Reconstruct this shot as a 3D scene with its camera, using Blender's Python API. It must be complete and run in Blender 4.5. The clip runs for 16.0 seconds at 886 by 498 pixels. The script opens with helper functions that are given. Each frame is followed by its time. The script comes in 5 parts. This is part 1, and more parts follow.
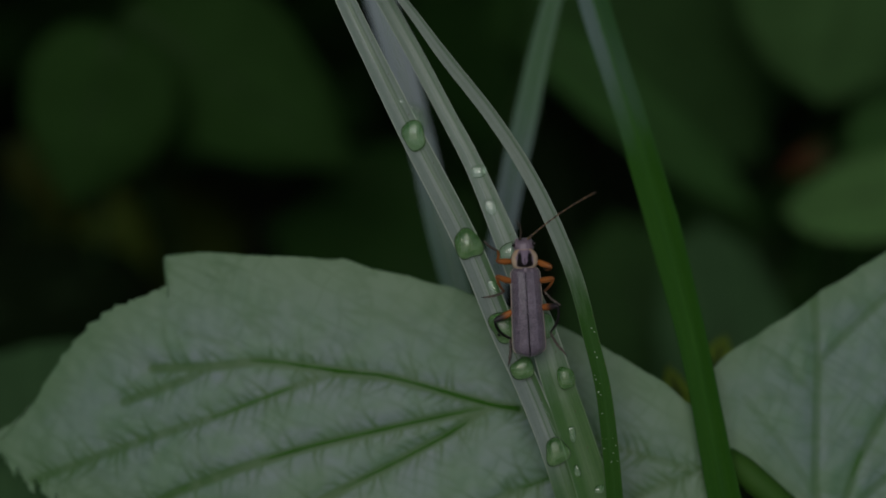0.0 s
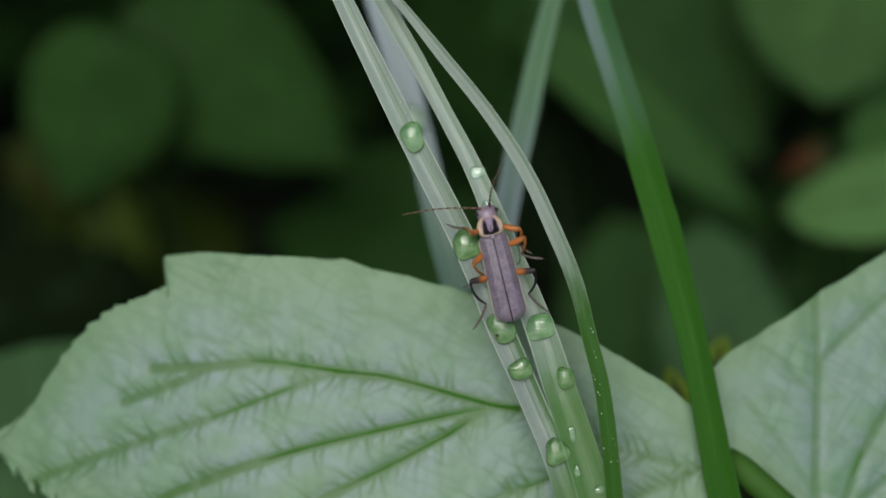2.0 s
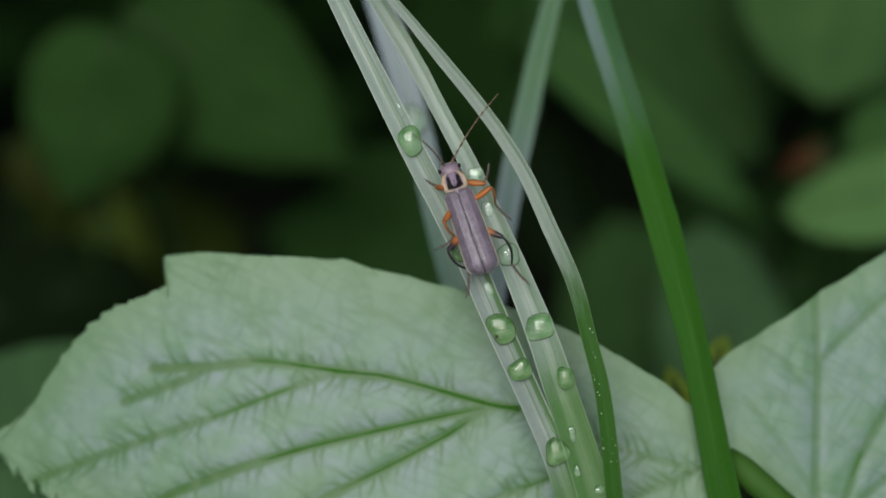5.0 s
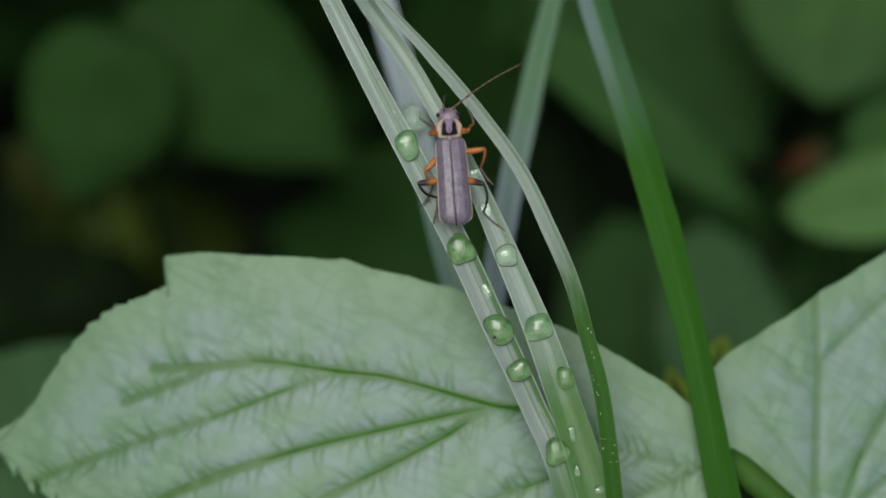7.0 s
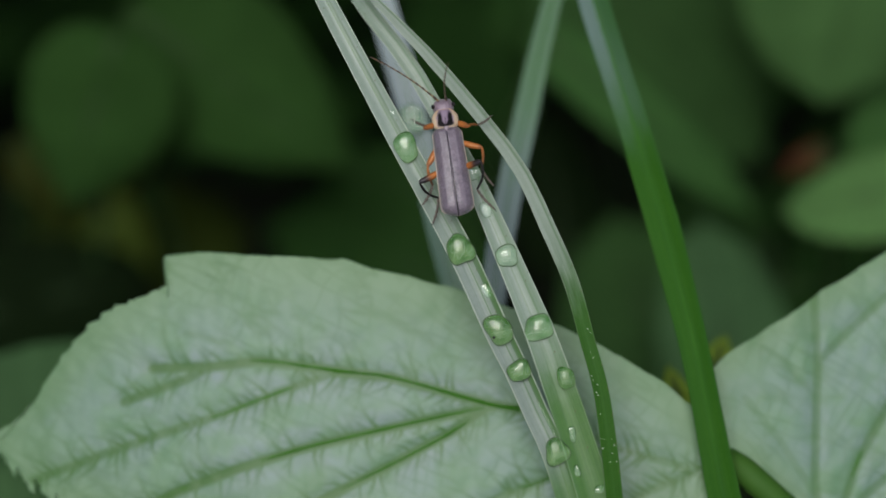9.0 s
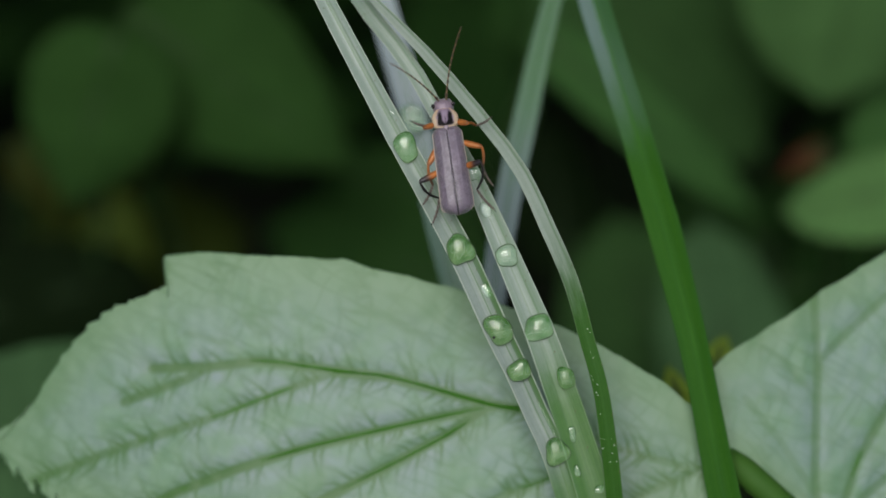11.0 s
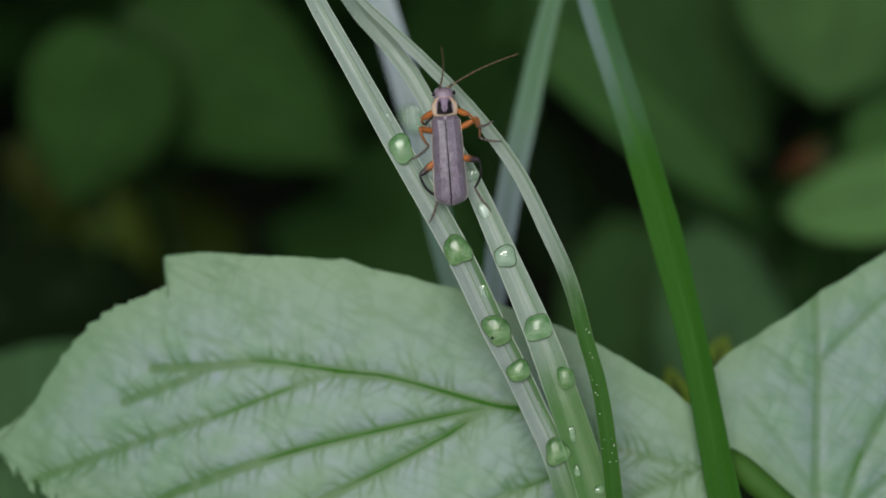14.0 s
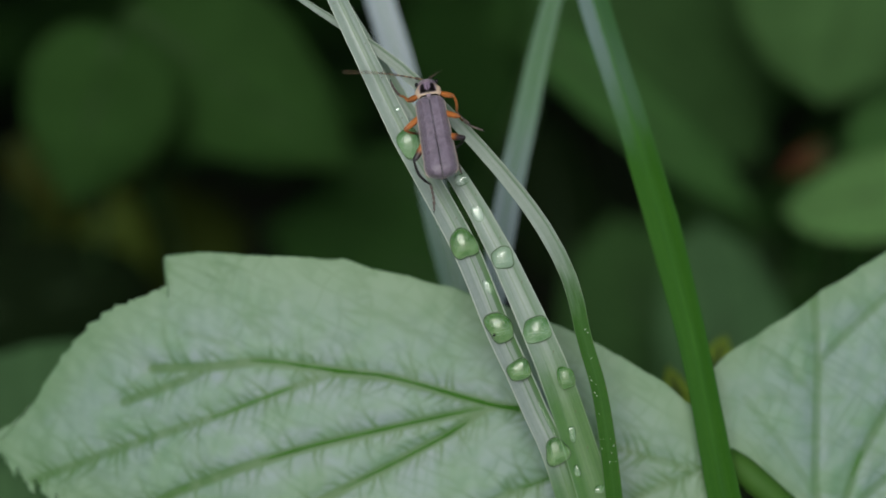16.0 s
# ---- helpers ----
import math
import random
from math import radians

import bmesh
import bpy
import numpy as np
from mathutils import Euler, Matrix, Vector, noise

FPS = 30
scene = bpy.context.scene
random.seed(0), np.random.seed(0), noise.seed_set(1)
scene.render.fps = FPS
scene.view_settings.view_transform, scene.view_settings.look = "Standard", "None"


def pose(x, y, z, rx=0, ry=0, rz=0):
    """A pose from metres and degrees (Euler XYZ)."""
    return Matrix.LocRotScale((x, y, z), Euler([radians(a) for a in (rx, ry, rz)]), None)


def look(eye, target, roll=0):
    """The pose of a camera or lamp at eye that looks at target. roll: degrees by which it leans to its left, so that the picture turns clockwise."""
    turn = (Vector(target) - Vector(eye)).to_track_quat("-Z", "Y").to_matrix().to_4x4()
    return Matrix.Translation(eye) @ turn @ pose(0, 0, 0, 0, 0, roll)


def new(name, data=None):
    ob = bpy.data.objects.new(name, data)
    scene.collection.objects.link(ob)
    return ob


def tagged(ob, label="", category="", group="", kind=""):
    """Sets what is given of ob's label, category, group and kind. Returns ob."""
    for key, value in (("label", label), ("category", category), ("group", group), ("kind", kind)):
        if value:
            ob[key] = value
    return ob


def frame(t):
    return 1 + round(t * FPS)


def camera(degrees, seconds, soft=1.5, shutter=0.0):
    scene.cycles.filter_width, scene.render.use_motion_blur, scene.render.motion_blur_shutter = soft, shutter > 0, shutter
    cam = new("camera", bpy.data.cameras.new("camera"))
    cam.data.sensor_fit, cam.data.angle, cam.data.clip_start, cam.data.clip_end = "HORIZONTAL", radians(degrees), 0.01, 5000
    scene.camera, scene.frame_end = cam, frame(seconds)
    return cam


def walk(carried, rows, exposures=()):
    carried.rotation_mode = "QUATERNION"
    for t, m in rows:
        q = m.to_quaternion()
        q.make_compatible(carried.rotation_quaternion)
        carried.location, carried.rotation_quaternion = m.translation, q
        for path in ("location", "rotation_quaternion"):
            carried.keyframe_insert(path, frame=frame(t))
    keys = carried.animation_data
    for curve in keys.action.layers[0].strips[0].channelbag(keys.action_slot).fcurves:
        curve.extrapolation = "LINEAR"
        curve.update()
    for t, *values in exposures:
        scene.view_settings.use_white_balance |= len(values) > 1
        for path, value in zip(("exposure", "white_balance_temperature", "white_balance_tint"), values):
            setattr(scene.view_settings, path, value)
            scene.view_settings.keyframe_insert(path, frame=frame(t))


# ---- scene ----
# A macro shot: the sheet of sharpness leans back by TILT; at() takes millimetres on it: across, up and away.
TILT = radians(35)
CENTRE = Vector((0, 0, 0.22))
RIGHT = Vector((1, 0, 0))
UPWARD = Vector((0, math.sin(TILT), math.cos(TILT)))
AWAY = Vector((0, math.cos(TILT), -math.sin(TILT)))
REACH = 0.234


def at(x, u, d):
    return CENTRE + (RIGHT * x + UPWARD * u + AWAY * d) / 1000


# ---- camera: a still macro lens, wide open ----
cam = camera(22, 16.0, soft=1.75, shutter=0.5)
EYE = look(at(0, 0, -1000 * REACH), at(0, 0, 0))
cam.data.dof.use_dof = True
cam.data.dof.focus_distance = REACH - 0.001
cam.data.dof.aperture_fstop = 10
walk(cam, [(0, EYE), (16, EYE)],
     exposures=[(0, -1.5), (0.1, -1.22), (0.2, -0.8), (0.3, -0.4), (0.4, -0.1), (0.5, 0.0), (16, 0.0)])

# ---- light: a bright overcast sky over the gap in the wood ----
world = bpy.data.worlds.new("overcast_sky")
scene.world = world
world.use_nodes = True
wn = world.node_tree.nodes
sky = wn.new("ShaderNodeTexSky")
sky.sky_type = "NISHITA"
sky.sun_disc = False
sky.sun_elevation, sky.sun_rotation = radians(50), radians(191)
sky.air_density, sky.dust_density = 1.0, 4.0
wn["Background"].inputs[1].default_value = 0.11
world.node_tree.links.new(sky.outputs[0], wn["Background"].inputs[0])

sun = new("sun", bpy.data.lights.new("sun", "SUN"))
sun.data.energy, sun.data.angle, sun.data.color = 2.2, radians(34), (0.915, 0.965, 0.935)
sun.matrix_world = look((-0.25, -1.3, 1.56), (0, 0, 0))


# ---- materials ----
def nodes(name):
    m = bpy.data.materials.new(name)
    m.use_nodes = True
    t = m.node_tree
    return m, t.nodes, t.links, t.nodes["Principled BSDF"]


def ramp(n, stops):
    r = n.new("ShaderNodeValToRGB")
    e = r.color_ramp.elements
    while len(e) < len(stops):
        e.new(0.5)
    for k, (p, c) in enumerate(stops):
        e[k].position, e[k].color = p, (*c, 1)
    return r


def plain(name, a, b, rough=0.5, scale=800.0, bump=0.0, metal=0.0, sheen=0.0, coat=0.0, detail=4.0, spec=0.5):
    """Two tones mixed by noise at two scales, with fine relief."""
    m, n, l, p = nodes(name)
    tc = n.new("ShaderNodeTexCoord")
    n1 = n.new("ShaderNodeTexNoise")
    n1.inputs["Scale"].default_value, n1.inputs["Detail"].default_value = scale, detail
    n2 = n.new("ShaderNodeTexNoise")
    n2.inputs["Scale"].default_value = scale * 0.17
    add = n.new("ShaderNodeMath")
    add.operation = "MULTIPLY_ADD"
    add.inputs[1].default_value = 0.6
    half = n.new("ShaderNodeMath")
    half.operation = "MULTIPLY"
    half.inputs[1].default_value = 0.4
    r = ramp(n, [(0.32, a), (0.68, b)])
    for x in (n1, n2):
        l.new(tc.outputs["Object"], x.inputs["Vector"])
    l.new(n2.outputs[0], half.inputs[0])
    l.new(n1.outputs[0], add.inputs[0])
    l.new(half.outputs[0], add.inputs[2])
    l.new(add.outputs[0], r.inputs[0])
    l.new(r.outputs[0], p.inputs["Base Color"])
    p.inputs["Roughness"].default_value = rough
    p.inputs["Metallic"].default_value = metal
    p.inputs["Sheen Weight"].default_value = sheen
    p.inputs["Coat Weight"].default_value = coat
    p.inputs["Specular IOR Level"].default_value = spec
    if bump:
        b_ = n.new("ShaderNodeBump")
        b_.inputs["Strength"].default_value, b_.inputs["Distance"].default_value = bump, 0.0002
        l.new(n1.outputs[0], b_.inputs["Height"])
        l.new(b_.outputs[0], p.inputs["Normal"])
    return m


def grass(name, base, tip, deep, low, high, start, end, stripes=7.0, rough=0.38, coat=0.3, bump=0.4, through_light=0.22, spec=0.4, edge=0.0, edge_low=0.2, foot=None):
    """A grass blade. UV u runs across from -1 to 1 and v along: it turns from base to tip colours between start and
    end;
    low and high are the grooves and folded-away flanks across it, as (place, how clear) rows, where deep shows; ribs
    run lengthwise."""
    m, n, l, p = nodes(name)

    def math_(op, a, b=None, c=None):
        q = n.new("ShaderNodeMath")
        q.operation = op
        for k, x in enumerate((a, b, c)):
            if isinstance(x, (int, float)):
                q.inputs[k].default_value = x
            elif x is not None:
                l.new(x, q.inputs[k])
        return q.outputs[0]

    def mix_(f, a, b):
        q = n.new("ShaderNodeMixRGB")
        for k, x in enumerate((f, a, b)):
            if isinstance(x, tuple):
                q.inputs[k].default_value = (*x, 1)
            elif isinstance(x, (int, float)):
                q.inputs[k].default_value = x
            else:
                l.new(x, q.inputs[k])
        return q.outputs[0]

    uv = n.new("ShaderNodeUVMap")
    sep = n.new("ShaderNodeSeparateXYZ")
    l.new(uv.outputs[0], sep.inputs[0])
    comb = n.new("ShaderNodeCombineXYZ")
    l.new(math_("MULTIPLY", sep.outputs[0], stripes), comb.inputs[0])
    l.new(math_("MULTIPLY", sep.outputs[1], 0.22), comb.inputs[1])
    ribs = n.new("ShaderNodeTexNoise")
    ribs.inputs["Scale"].default_value, ribs.inputs["Detail"].default_value = 1.6, 5
    l.new(comb.outputs[0], ribs.inputs["Vector"])
    blot = n.new("ShaderNodeTexNoise")
    blot.inputs["Scale"].default_value, blot.inputs["Detail"].default_value = 1.1, 4
    l.new(uv.outputs[0], blot.inputs["Vector"])
    grain = n.new("ShaderNodeTexNoise")
    grain.inputs["Scale"].default_value = 2500
    tc = n.new("ShaderNodeTexCoord")
    l.new(tc.outputs["Object"], grain.inputs["Vector"])
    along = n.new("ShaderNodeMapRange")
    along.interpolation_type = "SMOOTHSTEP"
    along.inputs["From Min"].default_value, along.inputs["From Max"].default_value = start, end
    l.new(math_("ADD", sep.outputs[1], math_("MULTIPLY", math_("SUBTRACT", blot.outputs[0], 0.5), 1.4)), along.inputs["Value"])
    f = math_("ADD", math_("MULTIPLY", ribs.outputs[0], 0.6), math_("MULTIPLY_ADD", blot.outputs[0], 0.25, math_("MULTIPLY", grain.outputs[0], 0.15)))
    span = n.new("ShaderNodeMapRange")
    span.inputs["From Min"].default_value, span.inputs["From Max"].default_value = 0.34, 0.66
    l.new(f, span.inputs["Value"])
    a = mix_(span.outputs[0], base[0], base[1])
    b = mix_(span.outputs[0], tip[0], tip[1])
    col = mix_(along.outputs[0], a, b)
    across = math_("MULTIPLY_ADD", sep.outputs[0], 0.5, 0.5)
    clear = []
    for rows in (low, high):
        r = ramp(n, [((x + 1) / 2, (q, q, q)) for x, q in rows])
        l.new(across, r.inputs[0])
        clear.append(r.outputs[0])
    col = mix_(mix_(along.outputs[0], clear[0], clear[1]), deep, col)
    if edge:
        dots = n.new("ShaderNodeTexNoise")
        dots.inputs["Scale"].default_value, dots.inputs["Detail"].default_value = 1900, 2
        l.new(tc.outputs["Object"], dots.inputs["Vector"])
        rust = n.new("ShaderNodeMapRange")
        rust.inputs["From Min"].default_value, rust.inputs["From Max"].default_value = 0.69, 0.76
        rust.inputs["To Max"].default_value = 0.7
        l.new(dots.outputs[0], rust.inputs["Value"])
        col = mix_(rust.outputs[0], col, (0.09, 0.085, 0.035))
        # light caught by the margins is painted as a pale line
        pale = n.new("ShaderNodeMapRange")
        pale.inputs["From Min"].default_value, pale.inputs["From Max"].default_value = 0.9, 0.95
        pale.inputs["To Max"].default_value = edge
        l.new(math_("ABSOLUTE", sep.outputs[0]), pale.inputs["Value"])
        col = mix_(math_("MULTIPLY", pale.outputs[0], math_("MULTIPLY_ADD", along.outputs[0], 1 - edge_low, edge_low)), col, (0.43, 0.50, 0.41))
    if foot:
        low_ = n.new("ShaderNodeMapRange")
        low_.interpolation_type = "SMOOTHSTEP"
        low_.inputs["From Min"].default_value, low_.inputs["From Max"].default_value = foot
        low_.inputs["To Min"].default_value, low_.inputs["To Max"].default_value = 0.85, 0.0
        l.new(sep.outputs[1], low_.inputs["Value"])
        col = mix_(low_.outputs[0], col, mix_(span.outputs[0], *GREEN))
    l.new(col, p.inputs["Base Color"])
    p.inputs["Roughness"].default_value = rough
    p.inputs["Coat Weight"].default_value = coat
    p.inputs["Coat Roughness"].default_value = 0.35
    p.inputs["Specular IOR Level"].default_value = spec
    b_ = n.new("ShaderNodeBump")
    b_.inputs["Strength"].default_value, b_.inputs["Distance"].default_value = bump, 0.0002
    l.new(f, b_.inputs["Height"])
    l.new(b_.outputs[0], p.inputs["Normal"])
    tr = n.new("ShaderNodeBsdfTranslucent")
    l.new(col, tr.inputs[0])
    ms = n.new("ShaderNodeMixShader")
    ms.inputs[0].default_value = through_light
    l.new(p.outputs[0], ms.inputs[1])
    l.new(tr.outputs[0], ms.inputs[2])
    l.new(ms.outputs[0], n["Material Output"].inputs[0])
    return m


def leafy(name, pale, deep, vein, rough=0.45, coat=0.2, sheen=0.0, scale=350.0, bump=0.4, spec=0.5, margin=None, sky_sheen=None):
    """A broad leaf: the attribute vein is 1 on the nerves and 0 between them, rim is 1 at the edge; a third one paints
    the sky's pale sheen.
    """
    m, n, l, p = nodes(name)
    tc = n.new("ShaderNodeTexCoord")
    n1 = n.new("ShaderNodeTexNoise")
    n1.inputs["Scale"].default_value, n1.inputs["Detail"].default_value = scale, 6
    n2 = n.new("ShaderNodeTexNoise")
    n2.inputs["Scale"].default_value = scale * 0.12
    vo = n.new("ShaderNodeTexVoronoi")
    vo.feature = "DISTANCE_TO_EDGE"
    vo.inputs["Scale"].default_value = scale * 2.2
    for x in (n1, n2, vo):
        l.new(tc.outputs["Object"], x.inputs["Vector"])
    a = n.new("ShaderNodeMath")
    a.operation = "MULTIPLY_ADD"
    a.inputs[1].default_value = 0.5
    h = n.new("ShaderNodeMath")
    h.operation = "MULTIPLY"
    h.inputs[1].default_value = 0.5
    l.new(n2.outputs[0], h.inputs[0])
    l.new(n1.outputs[0], a.inputs[0])
    l.new(h.outputs[0], a.inputs[2])
    r = ramp(n, [(0.36, deep), (0.62, pale)])
    l.new(a.outputs[0], r.inputs[0])
    at_ = n.new("ShaderNodeAttribute")
    at_.attribute_name = "vein"
    mc = n.new("ShaderNodeMixRGB")
    mc.inputs[2].default_value = (*vein, 1)
    l.new(at_.outputs["Fac"], mc.inputs[0])
    if sky_sheen:
        ab = n.new("ShaderNodeAttribute")
        ab.attribute_name = "sky_sheen"
        mb = n.new("ShaderNodeMixRGB")
        mb.inputs[2].default_value = (*sky_sheen, 1)
        l.new(ab.outputs["Fac"], mb.inputs[0])
        l.new(r.outputs[0], mb.inputs[1])
        r = mb
    if margin:
        ar = n.new("ShaderNodeAttribute")
        ar.attribute_name = "rim"
        mr = n.new("ShaderNodeMixRGB")
        mr.inputs[2].default_value = (*margin, 1)
        l.new(ar.outputs["Fac"], mr.inputs[0])
        l.new(r.outputs[0], mr.inputs[1])
        l.new(mr.outputs[0], mc.inputs[1])
    else:
        l.new(r.outputs[0], mc.inputs[1])
    l.new(mc.outputs[0], p.inputs["Base Color"])
    p.inputs["Roughness"].default_value = rough
    p.inputs["Specular IOR Level"].default_value = spec
    p.inputs["Coat Weight"].default_value = coat
    p.inputs["Coat Roughness"].default_value = 0.4
    p.inputs["Sheen Weight"].default_value = sheen
    b_ = n.new("ShaderNodeBump")
    b_.inputs["Strength"].default_value, b_.inputs["Distance"].default_value = bump, 0.0003
    l.new(vo.outputs["Distance"], b_.inputs["Height"])
    b2 = n.new("ShaderNodeBump")
    b2.inputs["Strength"].default_value, b2.inputs["Distance"].default_value = bump, 0.0006
    l.new(n1.outputs[0], b2.inputs["Height"])
    l.new(b_.outputs[0], b2.inputs["Normal"])
    l.new(b2.outputs[0], p.inputs["Normal"])
    tr = n.new("ShaderNodeBsdfTranslucent")
    l.new(mc.outputs[0], tr.inputs[0])
    ms = n.new("ShaderNodeMixShader")
    ms.inputs[0].default_value = 0.15
    l.new(p.outputs[0], ms.inputs[1])
    l.new(tr.outputs[0], ms.inputs[2])
    l.new(ms.outputs[0], n["Material Output"].inputs[0])
    return m


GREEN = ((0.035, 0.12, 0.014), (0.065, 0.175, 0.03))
# Pale grey-green: the sky's sheen on the upper blades put into the colour.
SKY_PALE = ((0.185, 0.256, 0.20), (0.282, 0.345, 0.312))
# low also paints the shade of the right flank that folds away
M_GRASS_A = grass("keeled_grass", ((0.165, 0.228, 0.184), (0.27, 0.320, 0.30)), SKY_PALE, (0.045, 0.13, 0.025),
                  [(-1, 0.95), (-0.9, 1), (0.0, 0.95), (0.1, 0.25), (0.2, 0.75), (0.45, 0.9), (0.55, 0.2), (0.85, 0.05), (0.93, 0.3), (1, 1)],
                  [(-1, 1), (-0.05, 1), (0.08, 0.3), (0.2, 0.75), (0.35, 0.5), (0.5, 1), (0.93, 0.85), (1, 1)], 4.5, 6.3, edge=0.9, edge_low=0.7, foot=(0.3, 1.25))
M_GRASS_B = grass("ribbed_grass", GREEN, SKY_PALE, (0.055, 0.15, 0.035),
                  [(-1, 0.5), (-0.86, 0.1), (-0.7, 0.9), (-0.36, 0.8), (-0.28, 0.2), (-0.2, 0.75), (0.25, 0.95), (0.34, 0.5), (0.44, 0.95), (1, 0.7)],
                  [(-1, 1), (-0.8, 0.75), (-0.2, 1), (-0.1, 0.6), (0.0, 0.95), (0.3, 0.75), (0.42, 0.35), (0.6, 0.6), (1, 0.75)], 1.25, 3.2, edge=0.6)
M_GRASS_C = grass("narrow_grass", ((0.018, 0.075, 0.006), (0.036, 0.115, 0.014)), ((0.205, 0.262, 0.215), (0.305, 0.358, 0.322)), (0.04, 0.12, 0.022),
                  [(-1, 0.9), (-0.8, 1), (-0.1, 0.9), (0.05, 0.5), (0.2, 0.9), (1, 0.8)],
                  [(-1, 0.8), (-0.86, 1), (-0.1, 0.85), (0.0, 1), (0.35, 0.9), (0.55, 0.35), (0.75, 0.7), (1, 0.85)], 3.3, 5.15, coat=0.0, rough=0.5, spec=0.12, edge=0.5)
# Pale bluish left half at the top: painted sheen of the sky.
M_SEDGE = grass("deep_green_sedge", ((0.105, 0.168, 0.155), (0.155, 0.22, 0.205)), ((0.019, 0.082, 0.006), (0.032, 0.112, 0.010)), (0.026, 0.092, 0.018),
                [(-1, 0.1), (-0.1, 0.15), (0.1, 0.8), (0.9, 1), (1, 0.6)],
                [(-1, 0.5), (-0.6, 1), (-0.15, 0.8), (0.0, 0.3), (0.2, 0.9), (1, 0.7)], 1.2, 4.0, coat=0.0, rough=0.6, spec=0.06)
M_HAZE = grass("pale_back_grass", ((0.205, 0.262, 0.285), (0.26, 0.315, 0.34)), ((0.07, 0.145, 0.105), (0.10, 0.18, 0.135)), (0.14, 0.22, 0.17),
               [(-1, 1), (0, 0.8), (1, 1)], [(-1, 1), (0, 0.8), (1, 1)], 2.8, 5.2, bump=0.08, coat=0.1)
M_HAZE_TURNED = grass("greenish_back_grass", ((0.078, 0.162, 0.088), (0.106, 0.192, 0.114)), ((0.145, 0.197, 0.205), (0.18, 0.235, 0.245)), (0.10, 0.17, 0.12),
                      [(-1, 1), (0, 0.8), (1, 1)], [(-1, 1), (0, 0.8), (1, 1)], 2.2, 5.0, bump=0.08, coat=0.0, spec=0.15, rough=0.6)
M_LEAF = leafy("raspberry_leaf", (0.140, 0.242, 0.180), (0.096, 0.203, 0.105), (0.026, 0.106, 0.008), bump=0.15, rough=0.5, coat=0.14, spec=0.45, margin=(0.110, 0.207, 0.104), scale=260.0, sky_sheen=(0.178, 0.246, 0.256))
M_VEIN = plain("leaf_nerve", (0.022, 0.090, 0.007), (0.038, 0.122, 0.014), 0.8, 300, spec=0.03)


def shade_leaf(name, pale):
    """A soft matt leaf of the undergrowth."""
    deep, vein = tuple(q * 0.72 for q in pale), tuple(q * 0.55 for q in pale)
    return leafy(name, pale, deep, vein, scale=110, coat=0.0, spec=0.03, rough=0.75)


# One leaf green in darker and lighter copies, with the shade coloured in.
M_BACK_DEEP_SHADE = shade_leaf("undergrowth_leaf_deep_shade", (0.0046, 0.0110, 0.0029))
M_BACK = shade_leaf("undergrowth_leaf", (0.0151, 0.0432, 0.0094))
M_BACK_LIT = shade_leaf("undergrowth_leaf_lit", (0.0204, 0.0544, 0.0121))
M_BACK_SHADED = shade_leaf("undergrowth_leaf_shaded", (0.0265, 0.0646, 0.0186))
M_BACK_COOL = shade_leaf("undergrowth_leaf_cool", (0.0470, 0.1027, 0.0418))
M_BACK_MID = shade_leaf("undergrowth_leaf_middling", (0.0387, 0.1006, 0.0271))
M_BACK_HALF_LIT = shade_leaf("undergrowth_leaf_half_lit", (0.0471, 0.1069, 0.0329))
M_BACK_BRIGHT_LIT = shade_leaf("undergrowth_leaf_bright_lit", (0.0770, 0.1667, 0.0530))
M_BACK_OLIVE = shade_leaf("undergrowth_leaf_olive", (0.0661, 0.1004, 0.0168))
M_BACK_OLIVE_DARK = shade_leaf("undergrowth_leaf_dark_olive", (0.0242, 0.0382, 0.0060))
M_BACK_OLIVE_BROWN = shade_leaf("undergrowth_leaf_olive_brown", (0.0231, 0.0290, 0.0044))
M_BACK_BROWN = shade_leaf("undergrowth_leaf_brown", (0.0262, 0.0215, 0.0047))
M_RED = shade_leaf("reddened_leaf", (0.062, 0.024, 0.011))
M_YELLOW = shade_leaf("yellowed_leaf", (0.16, 0.245, 0.030))
M_STEM = plain("green_stem", (0.010, 0.026, 0.006), (0.02, 0.045, 0.012), 0.6, 200, spec=0.2)
M_STALK = plain("green_stalk", (0.020, 0.070, 0.007), (0.036, 0.095, 0.014), 0.65, 200, spec=0.15)
# Nearly black soil: the shade under the plants is put into its colour.
M_SOIL = plain("shade_dark_leaf_litter", (0.0022, 0.0040, 0.0016), (0.0060, 0.0085, 0.0033), 0.95, 60, 0.5, spec=0.1)
M_ELYTRA = plain("lilac_grey_elytra", (0.058, 0.046, 0.065), (0.188, 0.150, 0.202), 0.32, 5200, 0.9, sheen=0.2, coat=0.3)
M_MARGIN = plain("pale_rim", (0.38, 0.30, 0.25), (0.54, 0.45, 0.38), 0.4, 2500)
M_HEAD = plain("grey_head", (0.12, 0.092, 0.118), (0.245, 0.185, 0.235), 0.4, 4500, 0.3, sheen=0.2)
M_BLACK = plain("black_chitin", (0.008, 0.007, 0.007), (0.02, 0.016, 0.015), 0.25, 4000, 0.2, coat=0.3)
M_ORANGE = plain("orange_leg", (0.22, 0.07, 0.015), (0.34, 0.12, 0.03), 0.35, 3000, 0.2, coat=0.2)
M_BROWN = plain("brown_tarsus", (0.030, 0.023, 0.018), (0.098, 0.074, 0.058), 0.45, 3500, 0.2)


